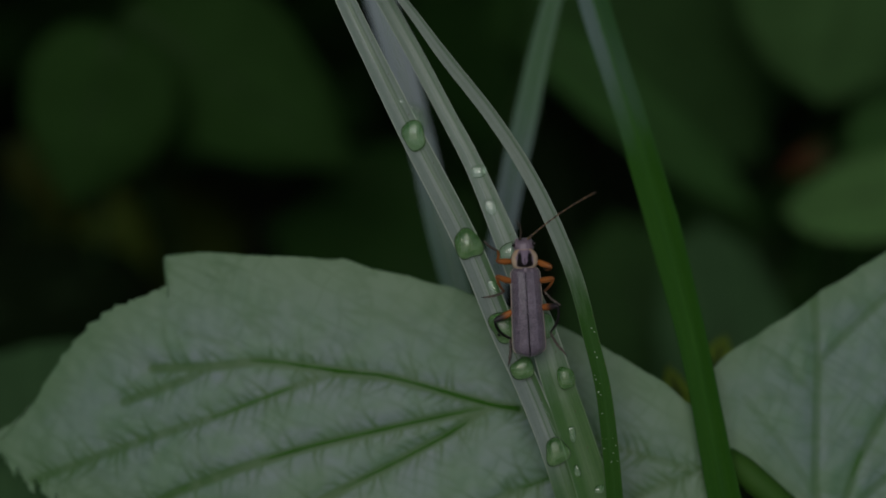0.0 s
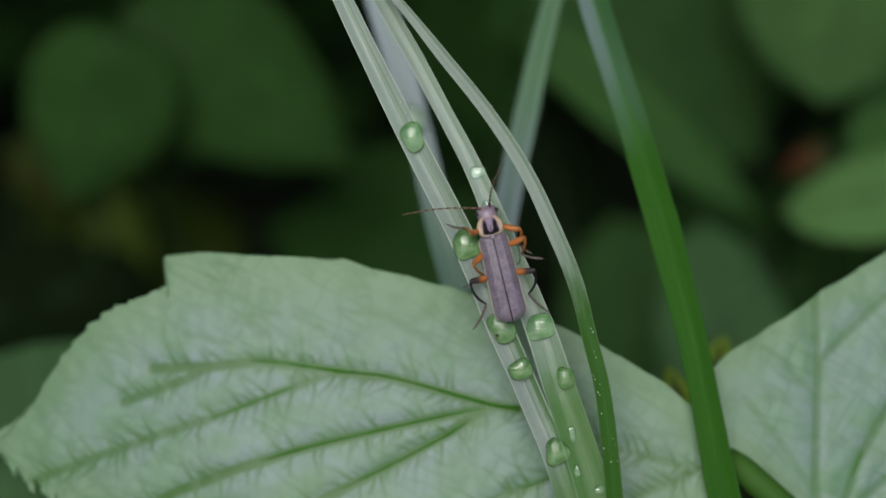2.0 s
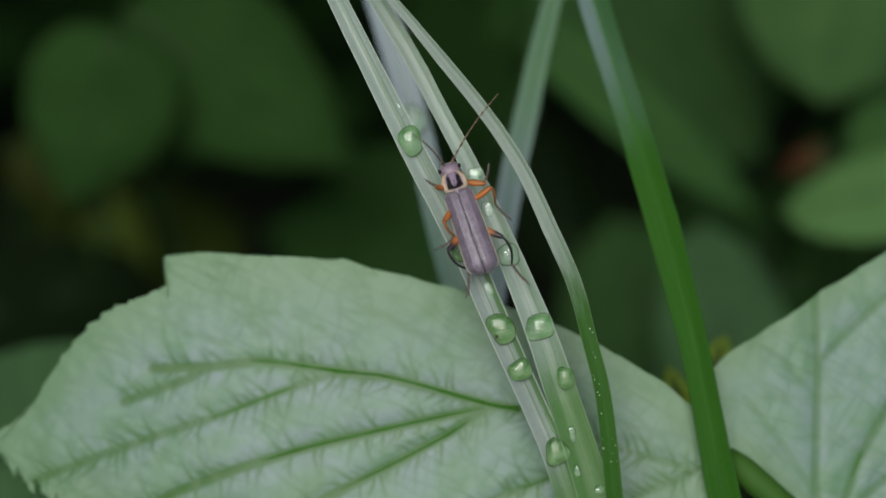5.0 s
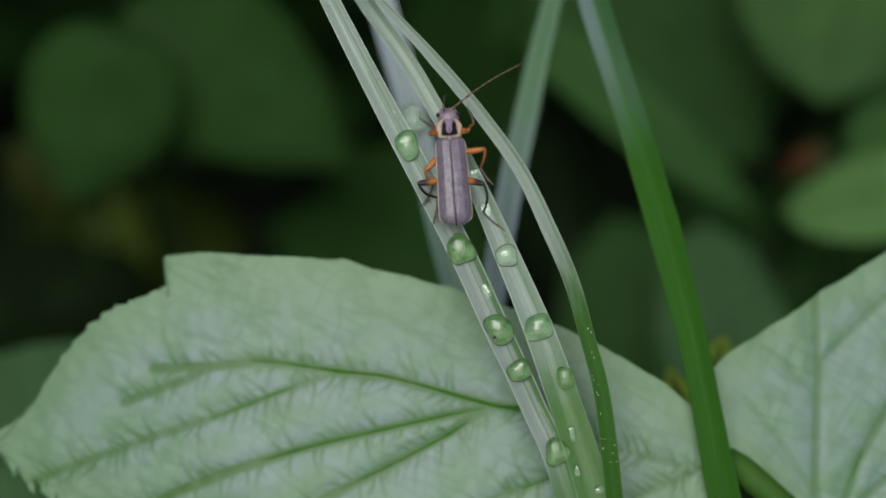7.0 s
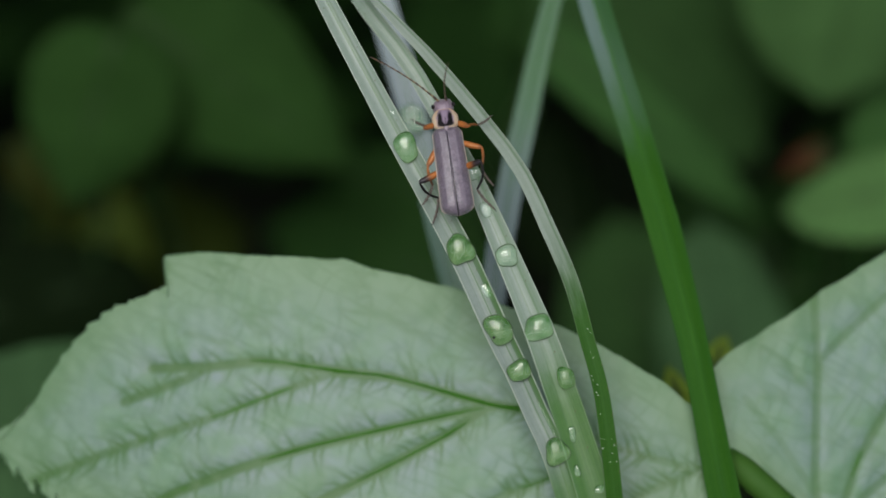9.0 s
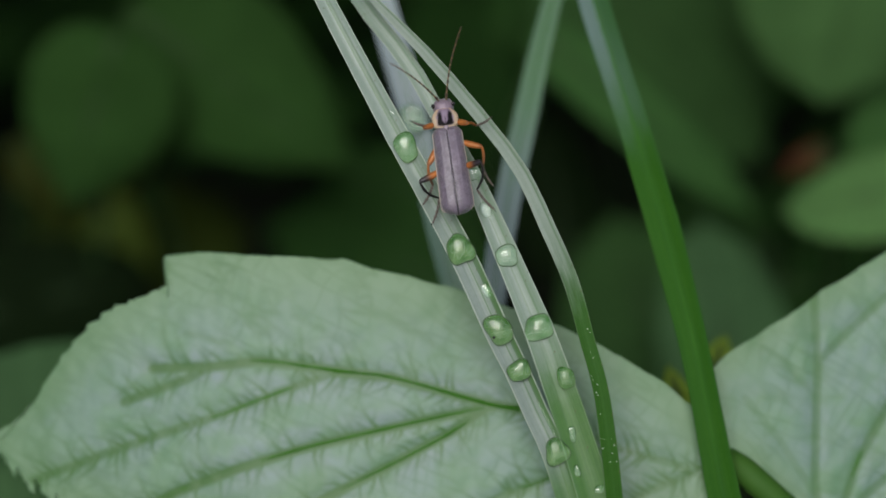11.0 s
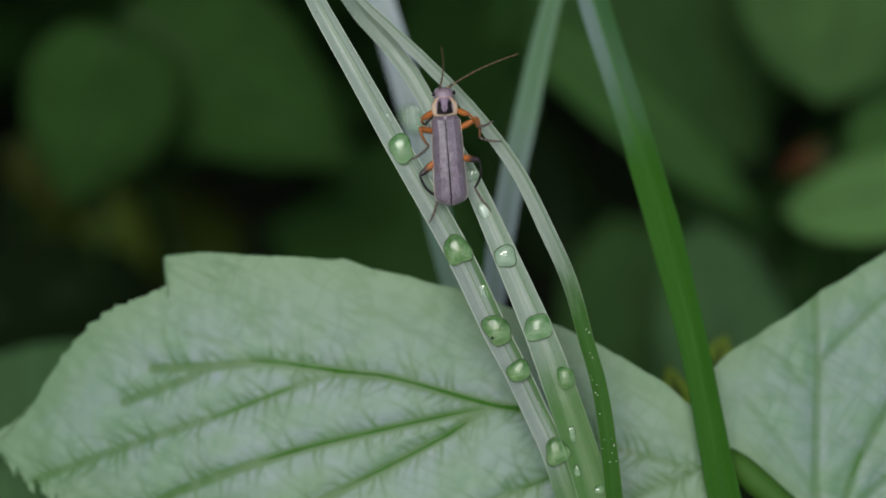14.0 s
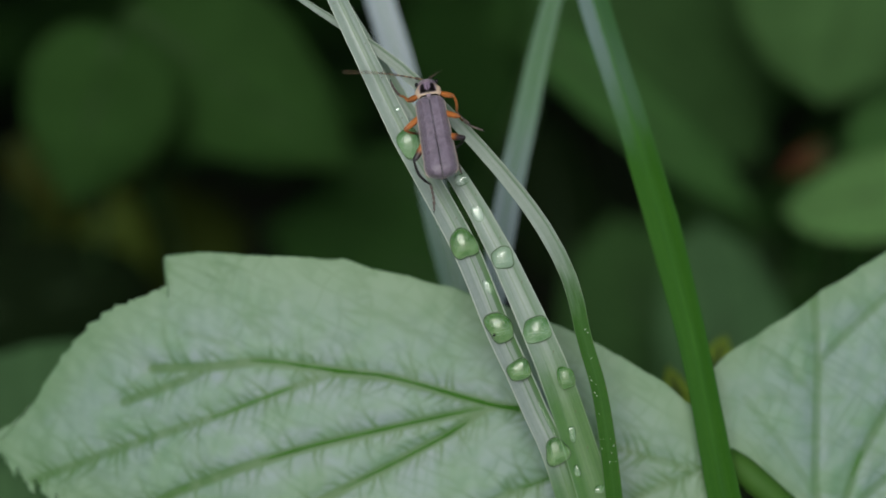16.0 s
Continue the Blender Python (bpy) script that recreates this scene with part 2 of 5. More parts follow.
def patterned(name, attribute, rough=0.35, coat=0.2, spec=0.25):
    m, n, l, p = nodes(name)
    a = n.new("ShaderNodeVertexColor")
    a.layer_name = attribute
    l.new(a.outputs[0], p.inputs["Base Color"])
    p.inputs["Roughness"].default_value = rough
    p.inputs["Specular IOR Level"].default_value = spec
    p.inputs["Coat Weight"].default_value = coat
    tc = n.new("ShaderNodeTexCoord")
    n1 = n.new("ShaderNodeTexNoise")
    n1.inputs["Scale"].default_value = 4000
    l.new(tc.outputs["Object"], n1.inputs["Vector"])
    b_ = n.new("ShaderNodeBump")
    b_.inputs["Strength"].default_value, b_.inputs["Distance"].default_value = 0.3, 0.0001
    l.new(n1.outputs[0], b_.inputs["Height"])
    l.new(b_.outputs[0], p.inputs["Normal"])
    return m


M_SHIELD = patterned("pronotum_shield", "pigment", 0.42, 0.0, 0.14)
M_FEMUR = patterned("two_tone_leg", "pigment", 0.4, 0.05)


def water(name, gloss, shine):
    m, n, l, p = nodes(name)
    p.inputs["Base Color"].default_value = (0.98, 1.0, 0.98, 1)
    p.inputs["Roughness"].default_value = 0.0
    p.inputs["IOR"].default_value = 1.333
    p.inputs["Transmission Weight"].default_value = 1.0
    p.inputs["Specular IOR Level"].default_value = shine
    p.inputs["Coat Weight"].default_value = gloss
    p.inputs["Coat IOR"].default_value = 1.36
    p.inputs["Coat Roughness"].default_value = 0.2
    tc = n.new("ShaderNodeTexCoord")
    n1 = n.new("ShaderNodeTexNoise")
    n1.inputs["Scale"].default_value, n1.inputs["Detail"].default_value = 1700, 3
    l.new(tc.outputs["Object"], n1.inputs["Vector"])
    b_ = n.new("ShaderNodeBump")
    b_.inputs["Strength"].default_value, b_.inputs["Distance"].default_value = 0.7, 0.00012
    l.new(n1.outputs[0], b_.inputs["Height"])
    l.new(b_.outputs[0], p.inputs["Coat Normal"])
    return m


M_WATER = water("clear_water", 0.9, 0.12)
M_WATER_THIN = water("thin_clear_water", 0.06, 0.08)
# pale tones in the wet patches stand for light refracted in the drops
M_CLEAR = plain("pale_wet_grass", (0.046, 0.135, 0.036), (0.165, 0.245, 0.150), 0.6, 1300, spec=0.08)
M_DAMP = plain("damp_back_grass", (0.10, 0.185, 0.115), (0.14, 0.22, 0.16), 0.5, 900)
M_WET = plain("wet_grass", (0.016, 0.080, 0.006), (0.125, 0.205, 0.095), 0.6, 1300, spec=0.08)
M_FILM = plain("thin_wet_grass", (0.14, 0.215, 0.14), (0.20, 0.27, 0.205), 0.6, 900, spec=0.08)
M_RIM = plain("refraction_edge", (0.015, 0.05, 0.01), (0.03, 0.08, 0.015), 0.4, 900)


# ---- mesh helpers ----
def part(name, bm, material, parent=None, label=""):
    me = bpy.data.meshes.new(name)
    bm.to_mesh(me)
    bm.free()
    me.materials.append(material)
    for f in me.polygons:
        f.use_smooth = True
    ob = new(name, me)
    if parent:
        ob.parent = parent
    if label:
        ob["label"] = label
    return ob


def part_data(name, verts, faces, material, parent=None, label="", floats=None, rims=None, colours=None, uvs=None, sky_sheens=None):
    me = bpy.data.meshes.new(name)
    me.from_pydata([tuple(v) for v in verts], [], faces)
    me.materials.append(material)
    for f in me.polygons:
        f.use_smooth = True
    if floats is not None:
        a = me.attributes.new("vein", "FLOAT", "POINT")
        a.data.foreach_set("value", np.asarray(floats, np.float32))
    if rims is not None:
        a = me.attributes.new("rim", "FLOAT", "POINT")
        a.data.foreach_set("value", np.asarray(rims, np.float32))
    if sky_sheens is not None:
        a = me.attributes.new("sky_sheen", "FLOAT", "POINT")
        a.data.foreach_set("value", np.asarray(sky_sheens, np.float32))
    if colours is not None:
        a = me.color_attributes.new("pigment", "FLOAT_COLOR", "POINT")
        a.data.foreach_set("color", np.asarray(colours, np.float32).ravel())
    if uvs is not None:
        layer = me.uv_layers.new(name="UVMap")
        for loop in me.loops:
            layer.data[loop.index].uv = uvs[loop.vertex_index]
    me.update()
    ob = new(name, me)
    if parent:
        ob.parent = parent
    if label:
        ob["label"] = label
    return ob


def thing(name, where, label, category, group="", kind=""):
    ob = new(name)
    ob.location = where
    ob.empty_display_size = 0.005
    return tagged(ob, label, category, group, kind)


def spline(points, s):
    """Catmull-Rom through the points; s runs from 0 to len - 1."""
    k = min(max(int(math.floor(s)), 0), len(points) - 2)
    f = s - k
    p1, p2 = points[k], points[k + 1]
    p0 = points[k - 1] if k > 0 else p1 * 2 - p2
    p3 = points[k + 2] if k + 2 < len(points) else p2 * 2 - p1
    return ((p1 * 2) + (p2 - p0) * f + (p0 * 2 - p1 * 5 + p2 * 4 - p3) * f * f
            + (p1 * 3 - p0 - p2 * 3 + p3) * f ** 3) * 0.5


def tube(points, radii, sides=8, steps=6, origin=Vector()):
    """Verts and faces of a round tapered tube along a smooth line."""
    verts, faces = [], []
    n = (len(points) - 1) * steps
    for i in range(n + 1):
        s = i / steps
        p = spline(points, s)
        t = (spline(points, min(s + 0.05, len(points) - 1)) - spline(points, max(s - 0.05, 0))).normalized()
        a = t.cross(Vector((0.31, 0.2, 0.93))).normalized()
        b = t.cross(a)
        k = min(int(s), len(radii) - 2)
        r = radii[k] + (radii[k + 1] - radii[k]) * (s - k)
        for j in range(sides):
            w = 2 * math.pi * j / sides
            verts.append(p + (a * math.cos(w) + b * math.sin(w)) * r - origin)
    for i in range(n):
        for j in range(sides):
            q = (j + 1) % sides
            faces.append((i * sides + j, i * sides + q, (i + 1) * sides + q, (i + 1) * sides + j))
    faces.append(tuple(range(sides - 1, -1, -1)))
    faces.append(tuple(range(n * sides, (n + 1) * sides)))
    return verts, faces


COLS = [-1, -0.93, -0.75, -0.5, -0.25, -0.08, 0.08, 0.25, 0.5, 0.75, 0.93, 1]


def blade_strip(curve, width, s0, s1, rows, origin, fold=0.12, thick=0.00012, ribs=0.02, twist=0.0, tuck=0, cols=COLS):
    """A length of grass blade: a shallow gutter with ribs, closed underneath."""
    verts, faces, uvs = [], [], []
    nc = len(cols)
    for i in range(rows + 1 + tuck):
        s = s0 + (s1 - s0) * i / rows
        p = curve(min(s, s1 + 0.05)) + AWAY * 0.00004 * max(0, i - rows)
        t = (curve(s + 0.02) - curve(s - 0.02)).normalized()
        nrm = -AWAY + RIGHT * twist
        side = t.cross(nrm).normalized()
        up = side.cross(t).normalized()
        w = width(s) * 0.5
        for lower in (0, 1):
            for c in cols:
                h = fold * w * (abs(c) ** 1.3) * 2 + ribs * w * math.cos(c * 9.4) * (1 - abs(c))
                edge = 1 - abs(c) ** 6
                verts.append(p + side * c * w + up * (h - lower * (thick * (0.3 + edge))) - origin)
                uvs.append((c, s))
    m = 2 * nc
    for i in range(rows + tuck):
        a, b = i * m, (i + 1) * m
        for j in range(nc - 1):
            faces.append((a + j, a + j + 1, b + j + 1, b + j))
            faces.append((a + nc + j + 1, a + nc + j, b + nc + j, b + nc + j + 1))
        faces.append((a + nc, a, b, b + nc))
        faces.append((a + nc - 1, a + m - 1, b + m - 1, b + nc - 1))
    return verts, faces, uvs


# ---- ground ----
def ground():
    n = 60
    verts, faces = [], []
    for i in range(n + 1):
        for j in range(n + 1):
            u, v = 2 * i / n - 1, 2 * j / n - 1
            x, y = 60 * u * abs(u) ** 3 + 0.4 * u, 60 * v * abs(v) ** 3 + 0.4 * v
            z = 0.012 * noise.noise(Vector((x * 9, y * 9, 0))) if abs(x) < 3 and abs(y) < 3 else 0
            verts.append((x, y, z - 0.012))
    for i in range(n):
        for j in range(n):
            a = i * (n + 1) + j
            faces.append((a, a + n + 1, a + n + 2, a + 1))
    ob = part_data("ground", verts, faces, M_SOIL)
    tagged(ob, "soil and leaf litter, coloured dark for the shade under the plants", "ground", kind="structure")


ground()


# ---- broad leaves in front: raspberry leaflets ----
def interp(table, x, col):
    if x <= table[0][0]:
        return table[0][col]
    for a, b in zip(table, table[1:]):
        if x <= b[0]:
            f = (x - a[0]) / (b[0] - a[0])
            return a[col] + (b[col] - a[col]) * f
    return table[-1][col]


def seg_dist(px, py, a, b):
    ax, ay, bx, by = *a, *b
    dx, dy = bx - ax, by - ay
    t = np.clip(((px - ax) * dx + (py - ay) * dy) / (dx * dx + dy * dy + 1e-9), 0, 1)
    return np.hypot(px - ax - t * dx, py - ay - t * dy), t


def barbs(veins, rng, every=0.85, long=1.75):
    """Short cross nerves along the main ones, slanting towards the tip and forking: (from, to, how clear)."""
    out = []
    for v in veins:
        for a, b in zip(v, v[1:]):
            length = math.hypot(b[0] - a[0], b[1] - a[1])
            ang = math.atan2(b[1] - a[1], b[0] - a[0])
            for k in range(int(length / every)):
                for sgn in (-1, 1):
                    f = (k + rng.random()) * every / length
                    x, y = a[0] + (b[0] - a[0]) * f, a[1] + (b[1] - a[1]) * f
                    if rng.random() < 0.75:
                        w = ang + sgn * (0.75 + 0.5 * rng.random())
                        r = long * (0.4 + 0.9 * rng.random())
                        mid = (x + 0.6 * r * math.cos(w), y + 0.6 * r * math.sin(w))
                        turn = w + rng.uniform(-0.5, 0.5)
                        q = 0.75 + 0.3 * rng.random()
                        out.append(((x, y), mid, q, q * 0.6))
                        end = (mid[0] + r * 0.8 * math.cos(turn), mid[1] + r * 0.8 * math.sin(turn))
                        if rng.random() < 0.55:
                            on = turn + rng.uniform(-0.4, 0.4)
                            out.append((end, (end[0] + r * 1.2 * math.cos(on), end[1] + r * 1.2 * math.sin(on)), 0.26, 0.05))
                        out.append((mid, end, q * 0.6, q * 0.25))
                        if rng.random() < 0.6:
                            turn += rng.choice((-1, 1)) * 0.9
                            out.append((mid, (mid[0] + r * 0.7 * math.cos(turn), mid[1] + r * 0.7 * math.sin(turn)), q * 0.45, q * 0.1))
    return out


def broad_leaf(name, label, stations, veins, depth, stalk, seed, nu=400, nv=220, tip_teeth=0.0, strengths=(), fine=0.5, reach=5.5, lobe=0.0, girth=0.0011):
    rng = random.Random(seed)
    x0, x1 = stations[0][0], stations[-1][0]
    us = np.linspace(0, 1, nu)
    gx = np.zeros((nu, nv))
    gy = np.zeros((nu, nv))
    for i, u in enumerate(us):
        x = x0 + (x1 - x0) * u
        top, bot = interp(stations, x, 1), interp(stations, x, 2)
        tooth = 0.14 * (1 - ((x * 0.27 + 0.6 * noise.noise(Vector((x * 0.1, seed, 2)))) % 1.0)) + 0.22 * noise.noise(Vector((x * 0.35, seed, 0)))
        tooth *= min(1, (top - bot) / 8)
        if tip_teeth:
            tooth += 0.6 * (1 - ((x * 0.62 + 0.5 * noise.noise(Vector((x * 0.3, seed, 5)))) % 1.0)) * math.exp(-((x - x0 - 10) / 7) ** 2)
        calm = sum(interp(stations, x + q, 1) for q in (-6, -4, -2, 0, 2, 4, 6)) / 7
        for j in range(nv):
            f = j / (nv - 1)
            e = abs(2 * f - 1) ** 8
            gx[i, j] = x - lobe * math.exp(-((x + 28.6) / 1.6) ** 2) * f ** 12 * (x > -29.55)
            ragged = tip_teeth * (1 - ((x * 0.43) % 1.0)) * math.exp(-((x - x0 - 4) / 7) ** 2)
            gy[i, j] = bot + (calm - bot) * f + (top - calm) * f ** 14 + e * (tooth if f > 0.5 else ragged - 1.6 * tooth)
    main = [(np.array(a), np.array(b), k) for k, v in enumerate(veins) for a, b in zip(v, v[1:])]
    clear = [strengths[k] if k < len(strengths) else 0.8 for k in range(len(veins))]
    value = np.zeros((nu, nv))
    valley = np.zeros((nu, nv))
    sheen_map = np.zeros((nu, nv))
    for a, b, k in main:
        d, t = seg_dist(gx, gy, a, b)
        # the sky's sheen beside the nerves, put into the colour
        sheen_map = np.maximum(sheen_map, np.exp(-(d / 2.9) ** 2) * clear[k])
        value = np.maximum(value, np.minimum(1, 1.6 * np.exp(-(d / (0.30 + 0.25 * clear[k])) ** 2)) * clear[k])
        value = np.maximum(value, np.exp(-(d / 1.2) ** 2) * 0.20 * clear[k])
        valley = np.maximum(valley, np.exp(-(d / 1.1) ** 2) * clear[k])
    for a, b, q0, q1 in barbs([v for k, v in enumerate(veins) if clear[k] > fine], rng):
        d, t = seg_dist(gx, gy, np.array(a), np.array(b))
        value = np.maximum(value, np.minimum(1, np.exp(-(d / 0.26) ** 2) * (q0 + (q1 - q0) * t) * 1.45))
        valley = np.maximum(valley, np.exp(-(d / 0.45) ** 2) * 0.4 * (q0 + (q1 - q0) * t))
    verts, floats, rims, sky_sheens = [], [], [], []
    base = at(*stalk[0])
    for i in range(nu):
        for j in range(nv):
            x, y = gx[i, j], gy[i, j]
            puff = 0.28 * noise.noise(Vector((x * 0.12, y * 0.12, seed))) + 0.055 * noise.noise(Vector((x * 0.6, y * 0.6, seed)))
            verts.append(at(x, y, depth(x, y) + 0.18 * valley[i, j] + puff) - base)
            slant = (x * 0.87 - y * 0.5, x * 0.5 + y * 0.87)
            net = max(0.0, 1 - 5 * abs(noise.noise(Vector((slant[0] * 0.16, slant[1] * 0.62, seed + 7)))))
            net = max(net, 0.8 - 5 * abs(noise.noise(Vector((slant[0] * 0.55, slant[1] * 0.22, seed + 9)))))
            net *= 0.24 + 0.3 * noise.noise(Vector((x * 0.2, y * 0.2, seed + 11)))
            floats.append(min(1.0, value[i, j] + max(0.0, net) * (1 - value[i, j])))
            sky_sheens.append(max(0.42, sheen_map[i, j]) * min(1, max(0, 0.55 + 1.5 * noise.noise(Vector((x * 0.22, y * 0.3, seed + 4))) + 0.5 * noise.noise(Vector((x * 0.8, y * 0.9, seed))))))
            room = min(j, nv - 1 - j) / (nv - 1) * abs(gy[i, -1] - gy[i, 0])
            rims.append(math.exp(-(min(room, 0.7 * (x - x0)) / reach) ** 2))
    faces = [(i * nv + j, (i + 1) * nv + j, (i + 1) * nv + j + 1, i * nv + j + 1)
             for i in range(nu - 1) for j in range(nv - 1)]
    leaf = thing(name, base, label, "leaf", "broad leaves behind the grass")
    body = part_data("leaf_blade", verts, faces, M_LEAF, leaf, floats=floats, rims=rims, sky_sheens=sky_sheens)
    sol = body.modifiers.new("thickness", "SOLIDIFY")
    sol.thickness, sol.offset = 0.00025, -1
    for k, v in enumerate(veins):
        if clear[k] < 0.66:
            continue
        pts = [at(x, y, depth(x, y) + 0.30) for x, y in v]
        r = [0.00036 if k == 0 else 0.00005] + [(0.00036 if k == 0 else 0.00027) * (1 - 0.8 * q / (len(v) - 1)) for q in range(1, len(v))]
        vv, ff = tube(pts, r, 6, 5, base)
        part_data("vein", vv, ff, M_VEIN, leaf)
    pts = [at(*q) for q in stalk]
    step = (pts[-1] - pts[-2]).length
    while pts[-1].z > -0.015:
        lead = (pts[-1] - pts[-2]).normalized() * 0.75 + Vector((0, 0, -0.25))
        pts.append(pts[-1] + lead.normalized() * step)
        step *= 1.2
    vv, ff = tube(pts, [girth * (0.8 if q == 0 else 1) for q in range(len(pts))], 8, 6, base)
    part_data("leaf_stalk", vv, ff, M_STALK, leaf, "deep green leaf stalk")
    return leaf


def depth_left(x, y):
    return 9.5 + 0.08 * max(0, -14 - x) + 0.10 * (y + 14) + 0.0025 * max(0, -14 - x) ** 2


def depth_right(x, y):
    return 11.0 + 0.10 * (y + 14) + 0.05 * (x - 30)


broad_leaf(
    "raspberry_leaf", "pale green toothed raspberry leaf with deep green veins",
    [(-48.7, -21.3, -22.1), (-47.4, -20.1, -23.7), (-44.8, -17.3, -26.2), (-41.5, -12.1, -27.4), (-38.3, -8.5, -28.2), (-35.8, -6.7, -29.1),
     (-31.9, -5.0, -30.5), (-29.6, -3.9, -31.3), (-29.5, -0.9, -31.3), (-25.3, -0.4, -32.7), (-16.6, -0.9, -34.7), (-11.2, -1.1, -35.8),
     (-5.1, -2.7, -36.4), (1.0, -4.2, -36.4), (7.0, -6.2, -35.8), (12.2, -8.3, -34.7), (16.1, -9.9, -33.2), (19.7, -12.0, -31.4),
     (23.9, -14.5, -29.3), (27.5, -17.7, -27.0), (30.4, -24.3, -24.7)],
    [((8.2, -17.1), (4.6, -16.5), (-5.7, -13.7), (-11.7, -13.2)), ((-11.7, -13.2), (-17.2, -15.2), (-23.9, -17.8), (-30.0, -19.8), (-36.8, -22.2), (-44.4, -25.1)),
     ((-5.7, -13.7), (-12.3, -12.9), (-19.6, -12.0), (-24.5, -12.6), (-31.3, -12.9)), ((-25.1, -12.7), (-27.6, -14.0), (-34.4, -16.5)),
     ((5.8, -16.7), (-0.2, -17.9), (-8.7, -19.8), (-15.3, -21.4), (-22.0, -23.5), (-28.7, -26.1), (-35.4, -29.7)), ((4.6, -16.9), (1.0, -19.5), (-5.1, -22.8), (-12.9, -26.7), (-20.1, -31.2)),
     ((27.7, -23.4), (22.0, -25.7), (16.0, -29.3)), ((18.7, -21.3), (12.1, -24.1), (5.8, -26.5), (1.0, -29.3)),
     ((-5.7, -13.7), (-8.7, -11.1), (-11.1, -9.6), (-16.0, -7.2)), ((-19.6, -12.0), (-23.3, -10.1), (-27.6, -9.1)), ((8.2, -17.1), (3.4, -13.2), (-2.7, -9.0), (-8.1, -6.0)),
     ((18.7, -21.3), (16.0, -17.4), (13.0, -14.4), (10.6, -12.0)), ((30.4, -24.5), (18.7, -21.3), (8.2, -17.1))],
    depth_left, [(29.64, -21.90, 12.00), (32.0, -23.6, 9.6), (35.4, -26.6, 9.0), (40.2, -31.3, 11.00)], 3, tip_teeth=1.6,
    strengths=(1, 0.8, 0.95, 0.85, 1, 1, 0.7, 0.75, 0.22, 0.26, 0.22, 0.26, 0.62), lobe=0.9, girth=0.0016)

broad_leaf(
    "raspberry_leaf", "pale green raspberry leaf with pale veins beside the grass",
    [(27.2, -15.8, -16.4), (28.6, -13.2, -19.2), (30.7, -11.2, -21.3), (33.2, -9.8, -22.7), (37.6, -7.0, -27.0), (40.7, -4.8, -30.8), (43.8, -3.0, -32.6),
     (48.1, -0.3, -33.8), (52.6, 1.0, -32.6), (57.4, -4.8, -27.9), (59.7, -12.8, -14.6)],
    [((40.6, -31.4), (39.9, -24.8), (40.1, -19.4), (40.4, -12.1), (40.1, -5.1)), ((41.9, -30.4), (44.6, -22.8), (47.8, -17.2), (53.0, -9.3)), ((40.4, -12.1), (43.7, -9.0), (48.0, -5.1)),
     ((40.1, -26.6), (36.2, -20.6), (32.5, -16.0)), ((40.1, -15.8), (36.9, -12.1), (34.5, -10.6)), ((41.5, -31.4), (45.2, -26.6), (49.6, -23.0))],
    depth_right, [(40.99, -31.35, 12.00), (42.35, -36.36, 15.00), (44.46, -42.13, 20.00)], 8, 220, 200,
    strengths=(0.64, 0.7, 0.55, 0.34, 0.3, 0.62), fine=0.95, reach=3.2)


# ---- still blades of grass ----
def still_blade(name, label, nodes_, widths, material, fold, twist=0.0):
    pts = [at(*q) for q in nodes_]
    step = (pts[-1] - pts[-2]).length
    while pts[-1].z > -0.012:
        lead = (pts[-1] - pts[-2]).normalized() * 0.75 + Vector((0, 0, -0.25))
        pts.append(pts[-1] + lead.normalized() * step)
        step *= 1.25
    base = pts[-1].copy()
    w = [x / 1000 for x in widths] + [widths[-1] / 1000] * (len(pts) - len(widths))

    def width(s):
        k = min(max(int(s), 0), len(w) - 2)
        return w[k] + (w[k + 1] - w[k]) * (s - k)

    g = thing(name, base, label, "grass blade", "blades of grass")
    for cols in ([c for c in COLS if c < 0] + [-0.006], [0.006] + [c for c in COLS if c > 0]):
        v, f, uv = blade_strip(lambda s: spline(pts, s), width, 0.0, len(pts) - 1.0, 90, base, fold, 0.0002, 0.02, twist, cols=cols)
        part_data("blade_half", v, f, material, g, uvs=uv)
    rib = [p + AWAY * 0.00016 for p in pts]
    v, f = tube(rib, [0.00022] * len(rib), 6, 6, base)
    part_data("midrib", v, f, M_VEIN, g)
    return g


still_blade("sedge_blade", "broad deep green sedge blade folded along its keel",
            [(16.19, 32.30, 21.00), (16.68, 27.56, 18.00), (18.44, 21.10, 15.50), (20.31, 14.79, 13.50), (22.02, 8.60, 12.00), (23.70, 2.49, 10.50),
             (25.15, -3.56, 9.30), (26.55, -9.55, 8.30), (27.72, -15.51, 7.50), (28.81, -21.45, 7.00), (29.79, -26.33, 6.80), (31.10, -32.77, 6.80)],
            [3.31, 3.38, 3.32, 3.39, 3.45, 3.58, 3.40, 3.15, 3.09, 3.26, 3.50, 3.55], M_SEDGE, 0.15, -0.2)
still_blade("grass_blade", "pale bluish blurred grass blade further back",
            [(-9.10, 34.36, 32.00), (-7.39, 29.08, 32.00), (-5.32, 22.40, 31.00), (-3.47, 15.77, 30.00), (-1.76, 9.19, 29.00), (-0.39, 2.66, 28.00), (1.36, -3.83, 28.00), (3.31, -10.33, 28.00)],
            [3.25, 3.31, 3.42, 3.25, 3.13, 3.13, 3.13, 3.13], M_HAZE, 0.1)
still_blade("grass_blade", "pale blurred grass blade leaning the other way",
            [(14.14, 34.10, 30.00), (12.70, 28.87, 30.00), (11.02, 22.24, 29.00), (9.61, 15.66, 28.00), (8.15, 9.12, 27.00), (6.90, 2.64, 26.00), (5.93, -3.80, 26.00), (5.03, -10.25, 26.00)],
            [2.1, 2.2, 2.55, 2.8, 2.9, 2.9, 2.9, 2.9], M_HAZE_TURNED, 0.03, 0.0)


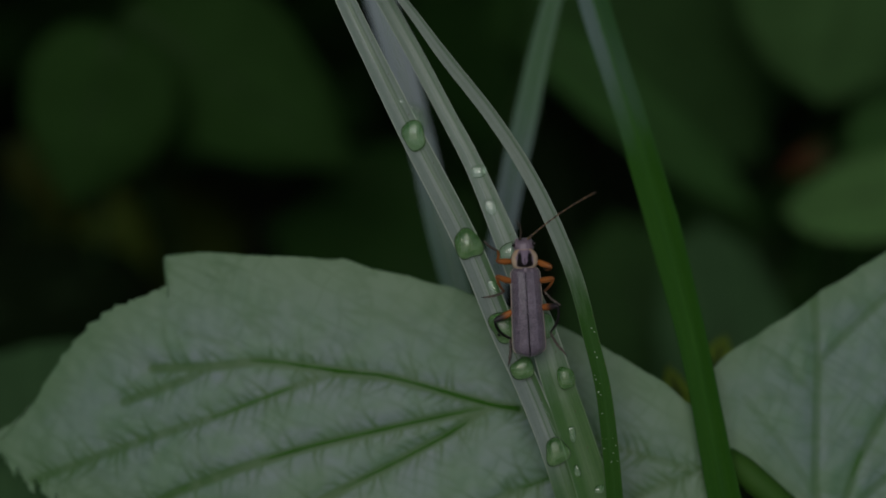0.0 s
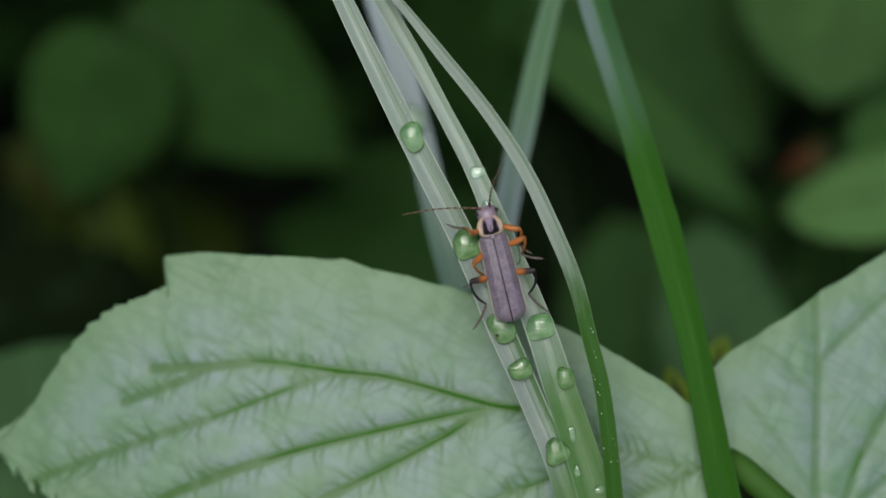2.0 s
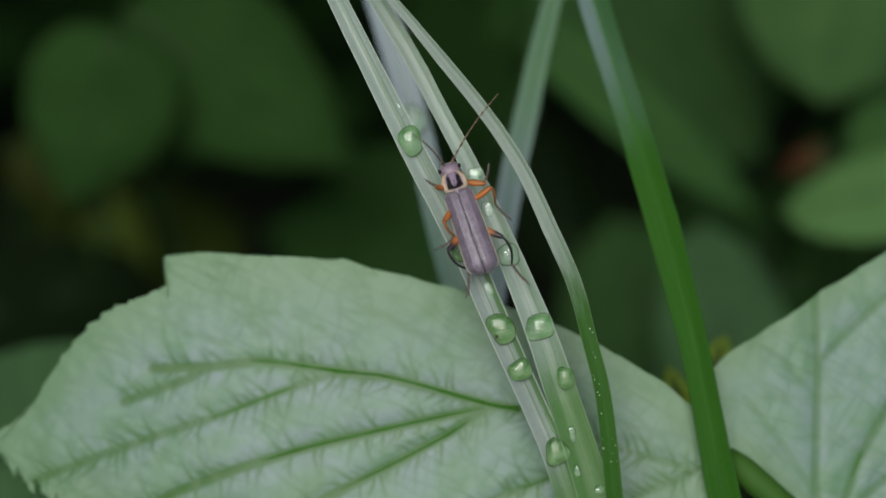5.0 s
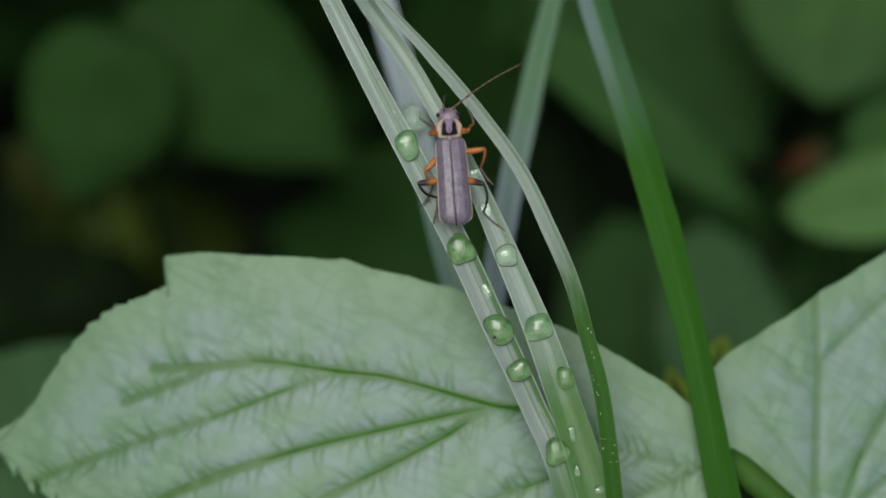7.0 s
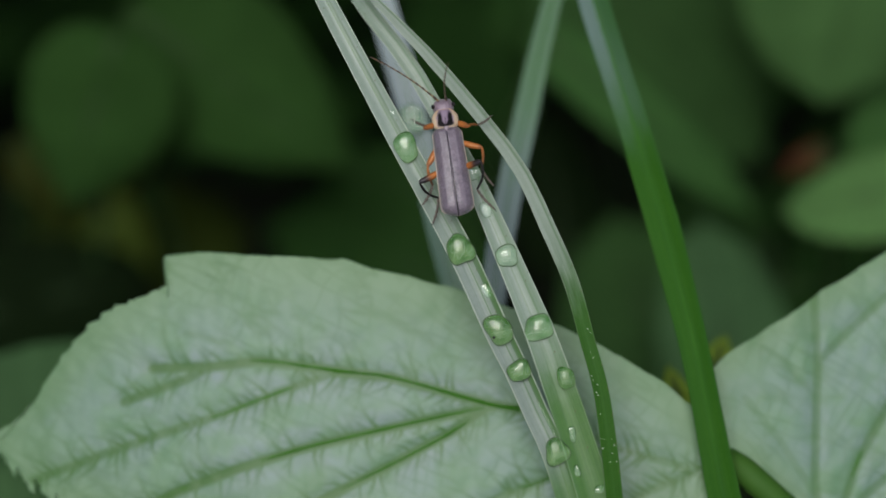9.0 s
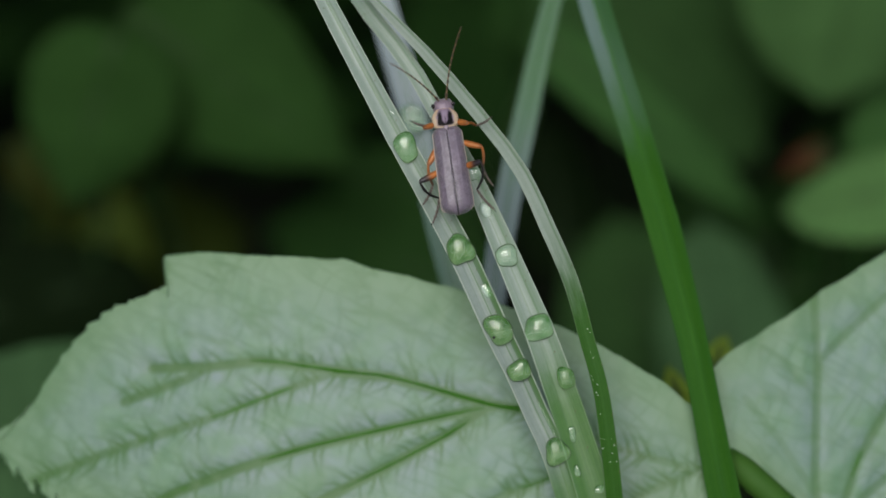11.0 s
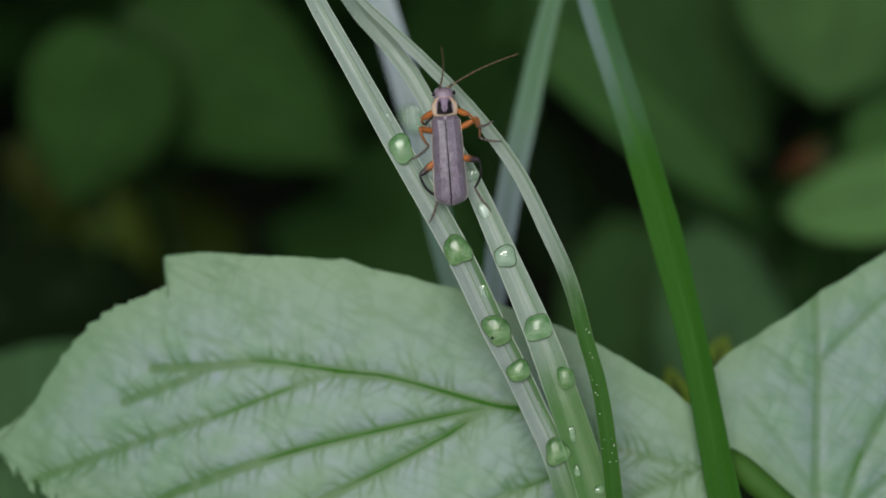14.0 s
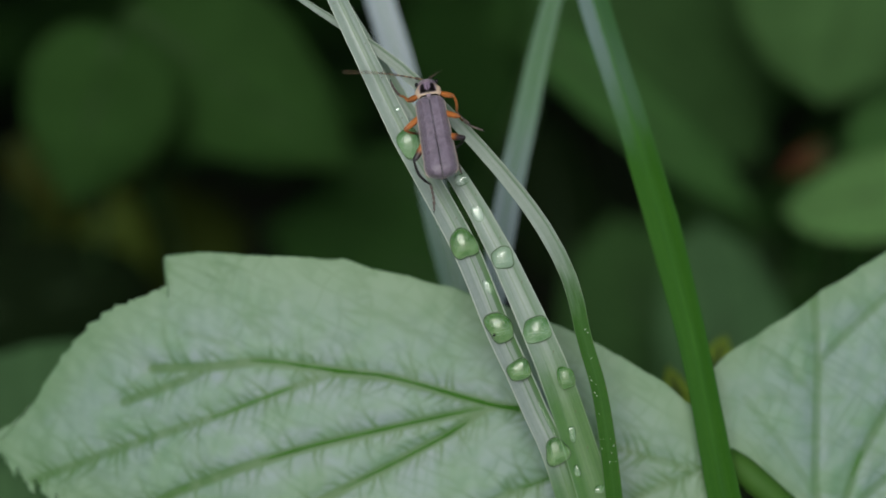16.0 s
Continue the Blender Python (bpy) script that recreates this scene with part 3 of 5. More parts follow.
# ---- swaying blades: rigid lengths that follow the bend ----
class Swaying:
    def __init__(self, name, label, nodes_, widths, sway, material, lengths, fold):
        self.fold = fold
        self.known = {}
        self.rest = [Vector(q) for q in nodes_]
        self.w = [x / 1000 for x in widths]
        self.sway = sway
        self.lengths = lengths
        self.top = len(nodes_) - 1.0
        last = at(*self.rest[0])
        pts = [at(*self.rest[1]), last]
        step = (pts[1] - pts[0]).length
        while pts[-1].z > -0.012:
            lead = (pts[-1] - pts[-2]).normalized() * 0.8 + Vector((0, 0, -0.2))
            pts.append(pts[-1] + lead.normalized() * step)
            step *= 1.2
        foot = pts[-1].copy()
        self.base = foot
        self.thing = thing(name, foot, label, "grass blade", "blades of grass")
        self.parts = []
        for j in range(lengths):
            s0, s1 = self.top * j / lengths, self.top * (j + 1) / lengths
            mid = (self.point(s0, None) + self.point(s1, None)) / 2
            v, f, uv = blade_strip(lambda s: self.point(s, None), self.width, s0, s1, 7, mid, fold, tuck=2)
            self.parts.append(part_data("blade_length", v, f, material, self.thing, uvs=uv))
        w0 = self.w[0]
        v, f, uv = blade_strip(lambda s: spline(pts, s), lambda s: w0 * (1 - 0.05 * (s - 1)), 1.0, len(pts) - 1.0, 40, foot, fold)
        part_data("stem", v, f, material, self.thing, uvs=[(c, 1.0 - q) for c, q in uv])

    def width(self, s):
        k = min(max(int(s), 0), len(self.w) - 2)
        return self.w[k] + (self.w[k + 1] - self.w[k]) * (s - k)

    def shift(self, t):
        """How far each node has swung at t: linear between the rows."""
        rows = self.sway
        if t is None:
            return [Vector((0, 0, 0))] * len(self.rest)
        a = b = rows[-1]
        for p, q in zip(rows, rows[1:]):
            if t <= q[0]:
                a, b = p, q
                break
        f = 0 if a is b else min(max((t - a[0]) / (b[0] - a[0]), 0), 1)
        vals = [x + (y - x) * f for x, y in zip(a[1:], b[1:])]
        still = len(self.rest) - len(vals) // 2
        return [Vector((0, 0, 0))] * still + [Vector((vals[2 * k], vals[2 * k + 1], 0)) for k in range(len(vals) // 2)]

    def loose(self, s, t):
        """The place on the bent line at s, with no care for its length."""
        return spline([p + d for p, d in zip(self.rest, self.shift(t))], s)

    def point(self, s, t):
        """The place on the bent blade, its length kept."""
        if t is None:
            return at(*spline(self.rest, min(s, self.top)))
        if t not in self.known:
            moved = [p + d for p, d in zip(self.rest, self.shift(t))]
            for which, pts in (("rest", self.rest), (t, moved)):
                line = [spline(pts, k * self.top / 300) for k in range(301)]
                line.append(line[-1] + (line[-1] - line[-2]) * 60)
                run = [0.0]
                for a, b in zip(line, line[1:]):
                    run.append(run[-1] + (b - a).length)
                self.known[which] = (line, run)
        goal = float(np.interp(s * 300 / self.top, range(302), self.known["rest"][1]))
        line, run = self.known[t]
        return at(*[float(np.interp(goal, run, [q[k] for q in line])) for k in range(3)])

    def pose_at(self, j, t):
        """Pose of length j at t, in world axes."""
        s0, s1 = self.top * j / self.lengths, self.top * (j + 1) / self.lengths
        a0, b0, a, b = self.point(s0, None), self.point(s1, None), self.point(s0, t), self.point(s1, t)
        turn = (b0 - a0).rotation_difference(b - a)
        return Matrix.Translation((a + b) / 2) @ turn.to_matrix().to_4x4()

    def carry(self, s, t):
        """How a thing that lies on the blade at s has moved at t."""
        a0, b0, a, b = (at(*self.loose(s + q, w)) for w in (None, t) for q in (-0.2, 0.2))
        turn = (b0 - a0).rotation_difference(b - a).to_matrix().to_4x4()
        return Matrix.Translation(at(*self.loose(s, t))) @ turn @ Matrix.Translation(-at(*self.loose(s, None)))

    def nearest(self, x, u):
        return min((k * self.top / 400 for k in range(401)),
                   key=lambda s: (spline(self.rest, s).xy - Vector((x, u))).length)

    def times(self):
        ts = set(r[0] for r in self.sway) | {0.0, 16.0}
        return sorted(ts)

    def move(self):
        back = Matrix.Translation(-self.base)
        for j, p in enumerate(self.parts):
            walk(p, [(t, back @ self.pose_at(j, t)) for t in self.times()])


# how far each node strays, across and up in mm, by the time
SWAY_A = [(0, 0.17, 0.06, 0.17, 0.06, 0.17, 0.06, 0.17, 0.12, 0.15, 0.17, 0.15, 0.17, 0.15, 0.17, 0.15, 0.17),
           (2, 0.00, -0.00, 0.00, -0.00, 0.00, -0.00, 0.00, -0.00, 0.00, -0.00, 0.00, -0.00, 0.00, -0.00, 0.00, -0.00),
           (4, 0.00, -0.00, -0.06, -0.06, -0.06, -0.06, -0.23, -0.12, -0.27, -0.29, -0.32, -0.29, -0.44, -0.29, -0.50, -0.29),
           (6.5, -0.06, -0.06, -0.12, -0.06, -0.17, -0.12, -0.46, -0.35, -0.07, -0.70, -0.10, -0.70, -0.19, -0.70, -0.30, -0.70)]
SWAY_A += [(7, -0.12, -0.06, -0.17, -0.12, -0.29, -0.17, -0.58, -0.46, -0.51, -0.87, -0.74, -0.87, -0.92, -0.87, -1.09, -0.87),
           (8, -0.12, -0.06, -0.17, -0.12, -0.35, -0.17, -0.64, -0.46, -0.66, -1.04, -0.72, -1.04, -0.78, -1.04, -0.89, -1.04),
           (9, -0.12, -0.06, -0.17, -0.12, -0.35, -0.17, -0.64, -0.46, -0.66, -1.04, -1.01, -1.04, -1.30, -1.04, -1.53, -1.04),
           (13, -0.12, -0.06, -0.17, -0.12, -0.35, -0.17, -0.64, -0.46, -0.72, -1.04, -1.07, -1.04, -1.36, -1.04, -1.59, -1.04)]
SWAY_A += [(13.5, -0.12, -0.06, -0.23, -0.17, -0.46, -0.17, -0.81, -0.46, -1.01, -1.16, -1.47, -1.16, -1.88, -1.16, -2.17, -1.16),
           (14, -0.12, -0.06, -0.23, -0.17, -0.52, -0.23, -0.93, -0.52, -1.15, -1.22, -1.68, -1.22, -2.20, -1.22, -2.49, -1.22),
           (14.5, -0.12, -0.06, -0.23, -0.17, -0.46, -0.17, -0.81, -0.46, -1.07, -1.16, -1.53, -1.16, -1.88, -1.16, -2.17, -1.16),
           (15, -0.12, -0.06, -0.23, -0.17, -0.52, -0.23, -0.93, -0.52, -1.31, -1.39, -1.65, -1.39, -1.94, -1.39, -2.23, -1.39)]
SWAY_A += [(15.2, -0.12, -0.06, -0.23, -0.17, -0.52, -0.23, -0.99, -0.52, -1.48, -1.51, -2.41, -1.51, -2.99, -1.51, -3.45, -1.51),
           (15.4, -0.12, -0.06, -0.23, -0.17, -0.52, -0.23, -0.99, -0.52, -1.42, -1.51, -2.35, -1.51, -2.93, -1.51, -3.34, -1.51),
           (15.5, -0.12, -0.06, -0.17, -0.06, -0.29, 0.06, -0.41, -0.00, -0.80, -0.99, -1.26, -0.99, -1.61, -0.99, -1.84, -0.99),
           (15.6, -0.12, -0.06, -0.17, -0.06, -0.29, 0.06, -0.29, 0.12, -0.36, -0.58, -0.30, -0.58, -0.30, -0.58, -0.30, -0.58)]
SWAY_A += [(16, -0.12, -0.06, -0.17, -0.06, -0.29, 0.06, -0.29, 0.12, -0.33, -0.64, -0.27, -0.64, -0.27, -0.64, -0.27, -0.64)]
blade_a = Swaying(
    "grass_blade", "long pale green grass blade with dew drops",
    [(13.53, -27.35, 1.20), (11.42, -20.93, 1.10), (9.56, -16.55, 1.00), (7.74, -12.33, 0.60), (5.93, -8.25, 0.40), (2.27, 0.52, 0.30), (-3.37, 11.50, 0.20), (-7.48, 19.78, 0.00),
     (-10.29, 25.64, 0.50), (-12.52, 30.48, 2.00)],
    [2.67, 2.61, 2.55, 2.55, 2.67, 2.67, 2.44, 2.15, 1.97, 1.74],
    SWAY_A,
    M_GRASS_A, 18, 0.16)
SWAY_B = [(0, 0.06, -0.00, 0.14, 0.07, 0.14, 0.07, 0.14, 0.07, 0.14, 0.07, 0.24, 0.12, 0.28, 0.14),
           (2, 0.00, -0.00, 0.00, 0.00, 0.00, 0.00, 0.00, 0.00, 0.00, 0.00, 0.00, 0.00, 0.00, 0.00),
           (4, -0.06, -0.00, -0.14, -0.07, -0.24, -0.12, -0.28, -0.14, -0.19, -0.09, -0.33, -0.16, -0.38, -0.19),
           (6.5, -0.12, -0.00, -0.05, -0.02, -0.19, -0.09, -0.19, -0.09, -0.28, -0.14, -0.47, -0.23, -0.56, -0.28)]
SWAY_B += [(7, -0.17, -0.06, -0.28, -0.14, -0.42, -0.21, -0.52, -0.26, -0.75, -0.37, -1.41, -0.70, -1.79, -0.88),
           (8, -0.17, -0.06, -0.28, -0.14, -0.42, -0.21, -0.52, -0.26, -0.80, -0.39, -1.69, -0.84, -2.16, -1.07),
           (13, -0.17, -0.06, -0.28, -0.14, -0.47, -0.23, -0.66, -0.32, -0.80, -0.39, -1.83, -0.91, -2.26, -1.11),
           (13.5, -0.23, -0.06, -0.42, -0.21, -0.61, -0.30, -0.85, -0.42, -1.13, -0.56, -2.35, -1.16, -2.82, -1.39)]
SWAY_B += [(14.5, -0.23, -0.12, -0.42, -0.21, -0.66, -0.32, -0.94, -0.46, -1.17, -0.58, -2.49, -1.23, -3.01, -1.49),
           (15, -0.23, -0.17, -0.52, -0.26, -0.94, -0.46, -1.41, -0.70, -2.12, -1.04, -3.20, -1.58, -3.76, -1.86),
           (15.2, -0.29, -0.17, -0.56, -0.28, -1.13, -0.56, -1.79, -0.88, -2.54, -1.25, -3.76, -1.86, -4.47, -2.20),
           (15.4, -0.29, -0.23, -0.61, -0.30, -1.22, -0.60, -1.93, -0.95, -2.63, -1.30, -3.76, -1.86, -4.47, -2.20)]
SWAY_B += [(15.6, -0.35, -0.23, -0.66, -0.32, -1.60, -0.79, -2.73, -1.35, -3.24, -1.60, -3.53, -1.74, -3.85, -1.90),
           (16, -0.35, -0.29, -0.71, -0.35, -1.65, -0.81, -2.77, -1.37, -3.29, -1.62, -3.57, -1.76, -3.90, -1.93)]
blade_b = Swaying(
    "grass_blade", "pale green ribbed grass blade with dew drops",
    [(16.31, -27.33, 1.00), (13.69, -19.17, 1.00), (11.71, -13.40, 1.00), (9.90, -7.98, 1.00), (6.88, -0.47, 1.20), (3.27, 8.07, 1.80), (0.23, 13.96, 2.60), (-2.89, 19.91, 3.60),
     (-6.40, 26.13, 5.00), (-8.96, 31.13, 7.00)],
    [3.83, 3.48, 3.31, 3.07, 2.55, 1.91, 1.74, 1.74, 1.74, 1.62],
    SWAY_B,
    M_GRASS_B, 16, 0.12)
SWAY_C = [(0, 0.03, -0.00, 0.07, -0.00, 0.12, -0.00, 0.12, -0.00, 0.23, -0.00, 0.12, -0.00, 0.06, -0.00, 0.12, -0.00, 0.52, -0.00, 0.70, -0.00),
           (2, 0.00, -0.00, 0.00, -0.00, 0.00, -0.00, 0.00, -0.00, 0.00, -0.00, 0.00, -0.00, 0.00, -0.00, 0.00, -0.00, 0.00, -0.00, 0.00, -0.00),
           (4, -0.01, -0.00, -0.03, -0.00, -0.06, -0.00, -0.12, -0.00, -0.35, -0.00, -0.29, -0.00, -0.29, -0.00, -0.35, -0.00, -0.41, -0.00, -0.46, -0.00),
           (6.5, -0.05, -0.00, -0.10, -0.00, -0.17, -0.00, -0.17, -0.00, -0.29, -0.00, -0.17, -0.00, -0.35, -0.00, -0.35, -0.00, -0.64, -0.00, -0.81, -0.00)]
SWAY_C += [(7, -0.06, -0.00, -0.14, -0.00, -0.23, -0.00, -0.35, -0.00, -0.46, -0.00, -0.52, -0.00, -0.93, -0.00, -1.16, -0.00, -1.91, -0.00, -2.32, -0.00),
           (8, -0.07, -0.00, -0.17, -0.00, -0.29, -0.00, -0.41, -0.00, -0.52, -0.00, -0.52, -0.00, -1.10, -0.00, -1.39, -0.00, -2.32, -0.00, -2.78, -0.00),
           (13, -0.09, -0.00, -0.21, -0.00, -0.35, -0.00, -0.46, -0.00, -0.58, -0.00, -0.58, -0.00, -1.28, -0.00, -1.68, -0.00, -2.78, -0.00, -3.36, -0.00),
           (13.5, -0.10, -0.00, -0.24, -0.00, -0.41, -0.00, -0.52, -0.00, -0.70, -0.00, -0.75, -0.00, -1.39, -0.00, -2.09, -0.00, -3.60, -0.00, -4.41, -0.00)]
SWAY_C += [(14.5, -0.12, -0.00, -0.28, -0.00, -0.46, -0.00, -0.58, -0.00, -0.81, -0.00, -0.99, -0.00, -1.57, -0.00, -2.49, -0.00, -3.89, -0.00, -4.76, -0.00),
           (15, -0.15, -0.00, -0.35, -0.00, -0.58, -0.00, -0.70, -0.00, -1.04, -0.00, -1.28, -0.00, -2.09, -0.00, -2.90, -0.00, -4.76, -0.00, -5.80, -0.00),
           (15.2, -0.15, -0.00, -0.35, -0.00, -0.58, -0.00, -0.75, -0.00, -1.16, -0.00, -1.51, -0.00, -2.49, -0.00, -3.25, -0.00, -5.40, -0.00, -6.67, -0.00),
           (15.4, -0.15, -0.00, -0.35, -0.00, -0.58, -0.00, -0.75, -0.00, -1.22, -0.00, -1.62, -0.00, -2.67, -0.00, -3.60, -0.00, -5.51, -0.00, -6.85, -0.00)]
SWAY_C += [(15.5, -0.15, -0.00, -0.35, -0.00, -0.58, -0.00, -0.64, -0.00, -1.10, -0.00, -2.09, -0.00, -3.48, -0.00, -4.76, -0.00, -7.54, -0.00, -9.28, -0.00),
           (15.6, -0.15, -0.00, -0.35, -0.00, -0.58, -0.00, -0.46, -0.00, -0.99, -0.00, -2.67, -0.00, -4.18, -0.00, -5.80, -0.00, -9.86, -0.00, -12.88, -0.00),
           (16, -0.15, -0.00, -0.35, -0.00, -0.58, -0.00, -0.46, -0.00, -0.99, -0.00, -2.67, -0.00, -4.24, -0.00, -5.86, -0.00, -9.86, -0.00, -12.88, -0.00)]
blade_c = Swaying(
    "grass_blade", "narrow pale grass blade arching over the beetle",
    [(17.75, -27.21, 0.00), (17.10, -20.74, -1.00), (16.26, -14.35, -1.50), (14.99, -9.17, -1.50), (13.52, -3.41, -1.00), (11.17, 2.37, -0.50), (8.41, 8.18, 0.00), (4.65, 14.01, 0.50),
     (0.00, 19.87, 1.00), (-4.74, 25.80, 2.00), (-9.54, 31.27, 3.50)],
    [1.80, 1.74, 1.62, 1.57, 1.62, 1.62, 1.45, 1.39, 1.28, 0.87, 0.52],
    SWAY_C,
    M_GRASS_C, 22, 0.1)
SWAYING = (blade_a, blade_b, blade_c)


# ---- tiny dew specks on the narrow blade ----
M_SPECK = plain("white_speck", (0.7, 0.75, 0.7), (0.85, 0.88, 0.85), 0.2, 900)
speck_rng = random.Random(21)
for k in range(18):
    s_ = 0.3 + 2.9 * speck_rng.random() ** 0.8
    j_ = int(s_ / blade_c.top * blade_c.lengths)
    mid_ = blade_c.pose_at(j_, None).translation
    p_ = blade_c.point(s_, None) + RIGHT * speck_rng.uniform(-0.4, 0.4) * blade_c.width(s_) - AWAY * 0.00012 - mid_
    r_ = 0.00003 + 0.00004 * speck_rng.random() ** 2
    bm = bmesh.new()
    bmesh.ops.create_icosphere(bm, subdivisions=1, radius=r_, matrix=Matrix.Translation(p_))
    part("dew_speck", bm, M_SPECK, blade_c.parts[j_])


# ---- dew drops ----
def dew(blade, x, u, d, rx, ry, label="round clear dew drop lying on the grass blade", seed=0, turn=25, film=False, faint=False, plain_edge=False, taper=0.0, damp=None):
    """A flattened bead of water with an uneven outline, lying on the blade."""
    s = blade.nearest(x, u)
    n, rings = 28, 10
    verts, faces = [], []
    k = radians(turn)
    for i in range(rings + 1):
        a = i / rings * 0.56 * math.pi
        for j in range(n):
            w = 2 * math.pi * j / n
            square = (abs(math.cos(w)) ** 2.9 + abs(math.sin(w)) ** 2.9) ** (-1 / 2.9)
            wob = square * (1 + 0.06 * math.sin(2 * w + seed) + 0.06 * math.sin(3 * w + seed * 2.3) + 0.025 * math.sin(5 * w + seed * 4.1))
            r = math.sin(a) * wob
            ex, ey = rx * r * math.cos(w) * (1 - taper * math.sin(w)), ry * r * math.sin(w)
            verts.append((RIGHT * (ex * math.cos(k) - ey * math.sin(k)) + UPWARD * (ex * math.sin(k) + ey * math.cos(k))
                          - AWAY * (math.cos(a) + 0.19) * min(rx, ry) * (0.2 if faint else 0.46)) / 1000)
    for i in range(rings):
        for j in range(n):
            q = (j + 1) % n
            faces.append((i * n + j, (i + 1) * n + j, (i + 1) * n + q, i * n + q))
    faces.append(tuple(rings * n + j for j in range(n - 1, -1, -1)))
    half = blade.width(s) * 500
    off = Vector((x, u)) - spline(blade.rest, s).xy
    c = min(1.0, (off.length + rx * 0.6) / half)
    here = at(x, u, spline(blade.rest, s).z - 0.06 - blade.fold * half * c ** 1.3 * 2 + d)
    drop = thing("dew_drop", here, label, "dew drop", "dew drops on the grass")
    bead = part_data("bead", verts, faces, M_WATER_THIN if faint else M_WATER, drop)
    bead.visible_shadow = False
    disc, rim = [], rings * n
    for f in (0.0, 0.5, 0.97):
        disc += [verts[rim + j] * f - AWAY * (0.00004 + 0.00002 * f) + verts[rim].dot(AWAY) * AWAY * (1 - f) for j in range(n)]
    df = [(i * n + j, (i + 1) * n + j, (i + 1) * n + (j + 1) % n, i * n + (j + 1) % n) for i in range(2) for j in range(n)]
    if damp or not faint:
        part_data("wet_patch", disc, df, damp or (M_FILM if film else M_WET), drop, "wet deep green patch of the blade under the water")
    # added tube whose dark colour stands for the edge that refraction darkens
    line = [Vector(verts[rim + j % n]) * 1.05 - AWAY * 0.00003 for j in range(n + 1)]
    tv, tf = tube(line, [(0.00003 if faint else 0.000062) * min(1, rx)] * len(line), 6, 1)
    part_data("refraction_edge", tv, tf, M_WET if faint or plain_edge else M_RIM, drop, "tube coloured dark for the refracted edge of the drop")
    DROPS.append((drop, blade, s, here))


DROPS = []
for k, (x, u, rx, ry) in enumerate([(-3.13, 11.49, 1.02, 1.45), (2.38, 0.44, 1.2, 1.55), (6.09, -8.12, 1.2, 1.55), (8.01, -12.36, 1.22, 0.95), (11.72, -20.83, 1.1, 1.35),
                                    (4.99, -4.00, 0.4, 0.8), (-4.38, 15.0, 0.3, 0.24), (10.85, -17.6, 0.15, 2.1)]):
    dew(blade_a, x, u, -0.08, rx, ry, seed=k * 1.7, film=k > 4, faint=k in (5, 6, 7), plain_edge=k == 0, taper=(0, 0.16, -0.05, 0, 0.2, 0, 0, 0)[k], damp=M_CLEAR if k == 0 else None)
    if k == 2:
        bm = bmesh.new()
        bmesh.ops.create_icosphere(bm, subdivisions=2, radius=0.00016, matrix=Matrix.Translation((RIGHT * -0.55 + UPWARD * -0.75 - AWAY * 0.62) / 1000))
        part("dirt_speck", bm, M_BLACK, DROPS[-1][0], "tiny black speck on the drop")
for k, (x, u, rx, ry) in enumerate([(3.60, 7.95, 0.75, 0.6), (4.76, 4.24, 0.55, 0.8), (6.85, -0.56, 1.1, 1.02), (10.04, -8.05, 1.38, 1.3), (12.65, -13.29, 0.8, 1.1),
                                    (13.34, -19.09, 0.35, 0.8), (16.13, -24.77, 0.5, 0.4), (13.81, -22.86, 0.3, 0.6)]):
    dew(blade_b, x, u, 0, rx, ry, seed=k * 2.1 + 0.5, film=k in (0, 1, 2), faint=k in (0, 1), plain_edge=k > 3, turn=8, damp=M_CLEAR if k in (3, 5, 6, 7) else None)


class Still:
    """Stands in for a swaying blade where a drop lies on one that does not move."""
    fold = 0.0

    def __init__(self, x, u, d):
        self.rest = [Vector((x, u, d))] * 4

    def nearest(self, x, u):
        return 1.0

    def width(self, s):
        return 0.004


drop_behind = (-3.45, 14.97, 28.60)
dew(Still(*drop_behind), drop_behind[0], drop_behind[1], 0, 1.25, 1.6, "blurred green dew drop on a grass blade further back", 3.0, faint=True, damp=M_DAMP)
DROPS.pop()


# ---- soldier beetle ----
def dome(outline, rows, cols, height, flat=2.2, below=0.25):
    """A shell over a half-width outline w(t), y(t): verts in mm, rows along, cols across."""
    verts, faces = [], []
    for i in range(rows + 1):
        t = i / rows
        w, y, h = outline(t)
        for j in range(cols + 1):
            c = 2 * j / cols - 1
            z = h * height * (1 - abs(c) ** flat) ** 0.6 - below * abs(c) ** 6
            verts.append((c * w, y, z))
    for i in range(rows):
        for j in range(cols):
            a = i * (cols + 1) + j
            faces.append((a, a + 1, a + cols + 2, a + cols + 1))
    return verts, faces


def mm(verts):
    return [(x / 1000, y / 1000, z / 1000) for x, y, z in verts]


def limb(profile, bow=0.0, sides=10):
    """A leg piece along +y: profile rows of (y, radius) in mm; bow bends it sideways (x)."""
    verts, faces = [], []
    length = profile[-1][0]
    fine = []
    for (y0, r0), (y1, r1) in zip(profile, profile[1:]):
        for k in range(4):
            f = k / 4
            fine.append((y0 + (y1 - y0) * f, r0 + (r1 - r0) * f))
    fine.append(profile[-1])
    for y, r in fine:
        b = bow * math.sin(math.pi * y / length)
        for j in range(sides):
            w = 2 * math.pi * j / sides
            verts.append((r * math.cos(w) + b, y, r * math.sin(w) * 0.85))
    for i in range(len(fine) - 1):
        for j in range(sides):
            q = (j + 1) % sides
            faces.append((i * sides + j, i * sides + q, (i + 1) * sides + q, (i + 1) * sides + j))
    faces.append(tuple(range(sides - 1, -1, -1)))
    faces.append(tuple(range((len(fine) - 1) * sides, len(fine) * sides)))
    return verts, faces


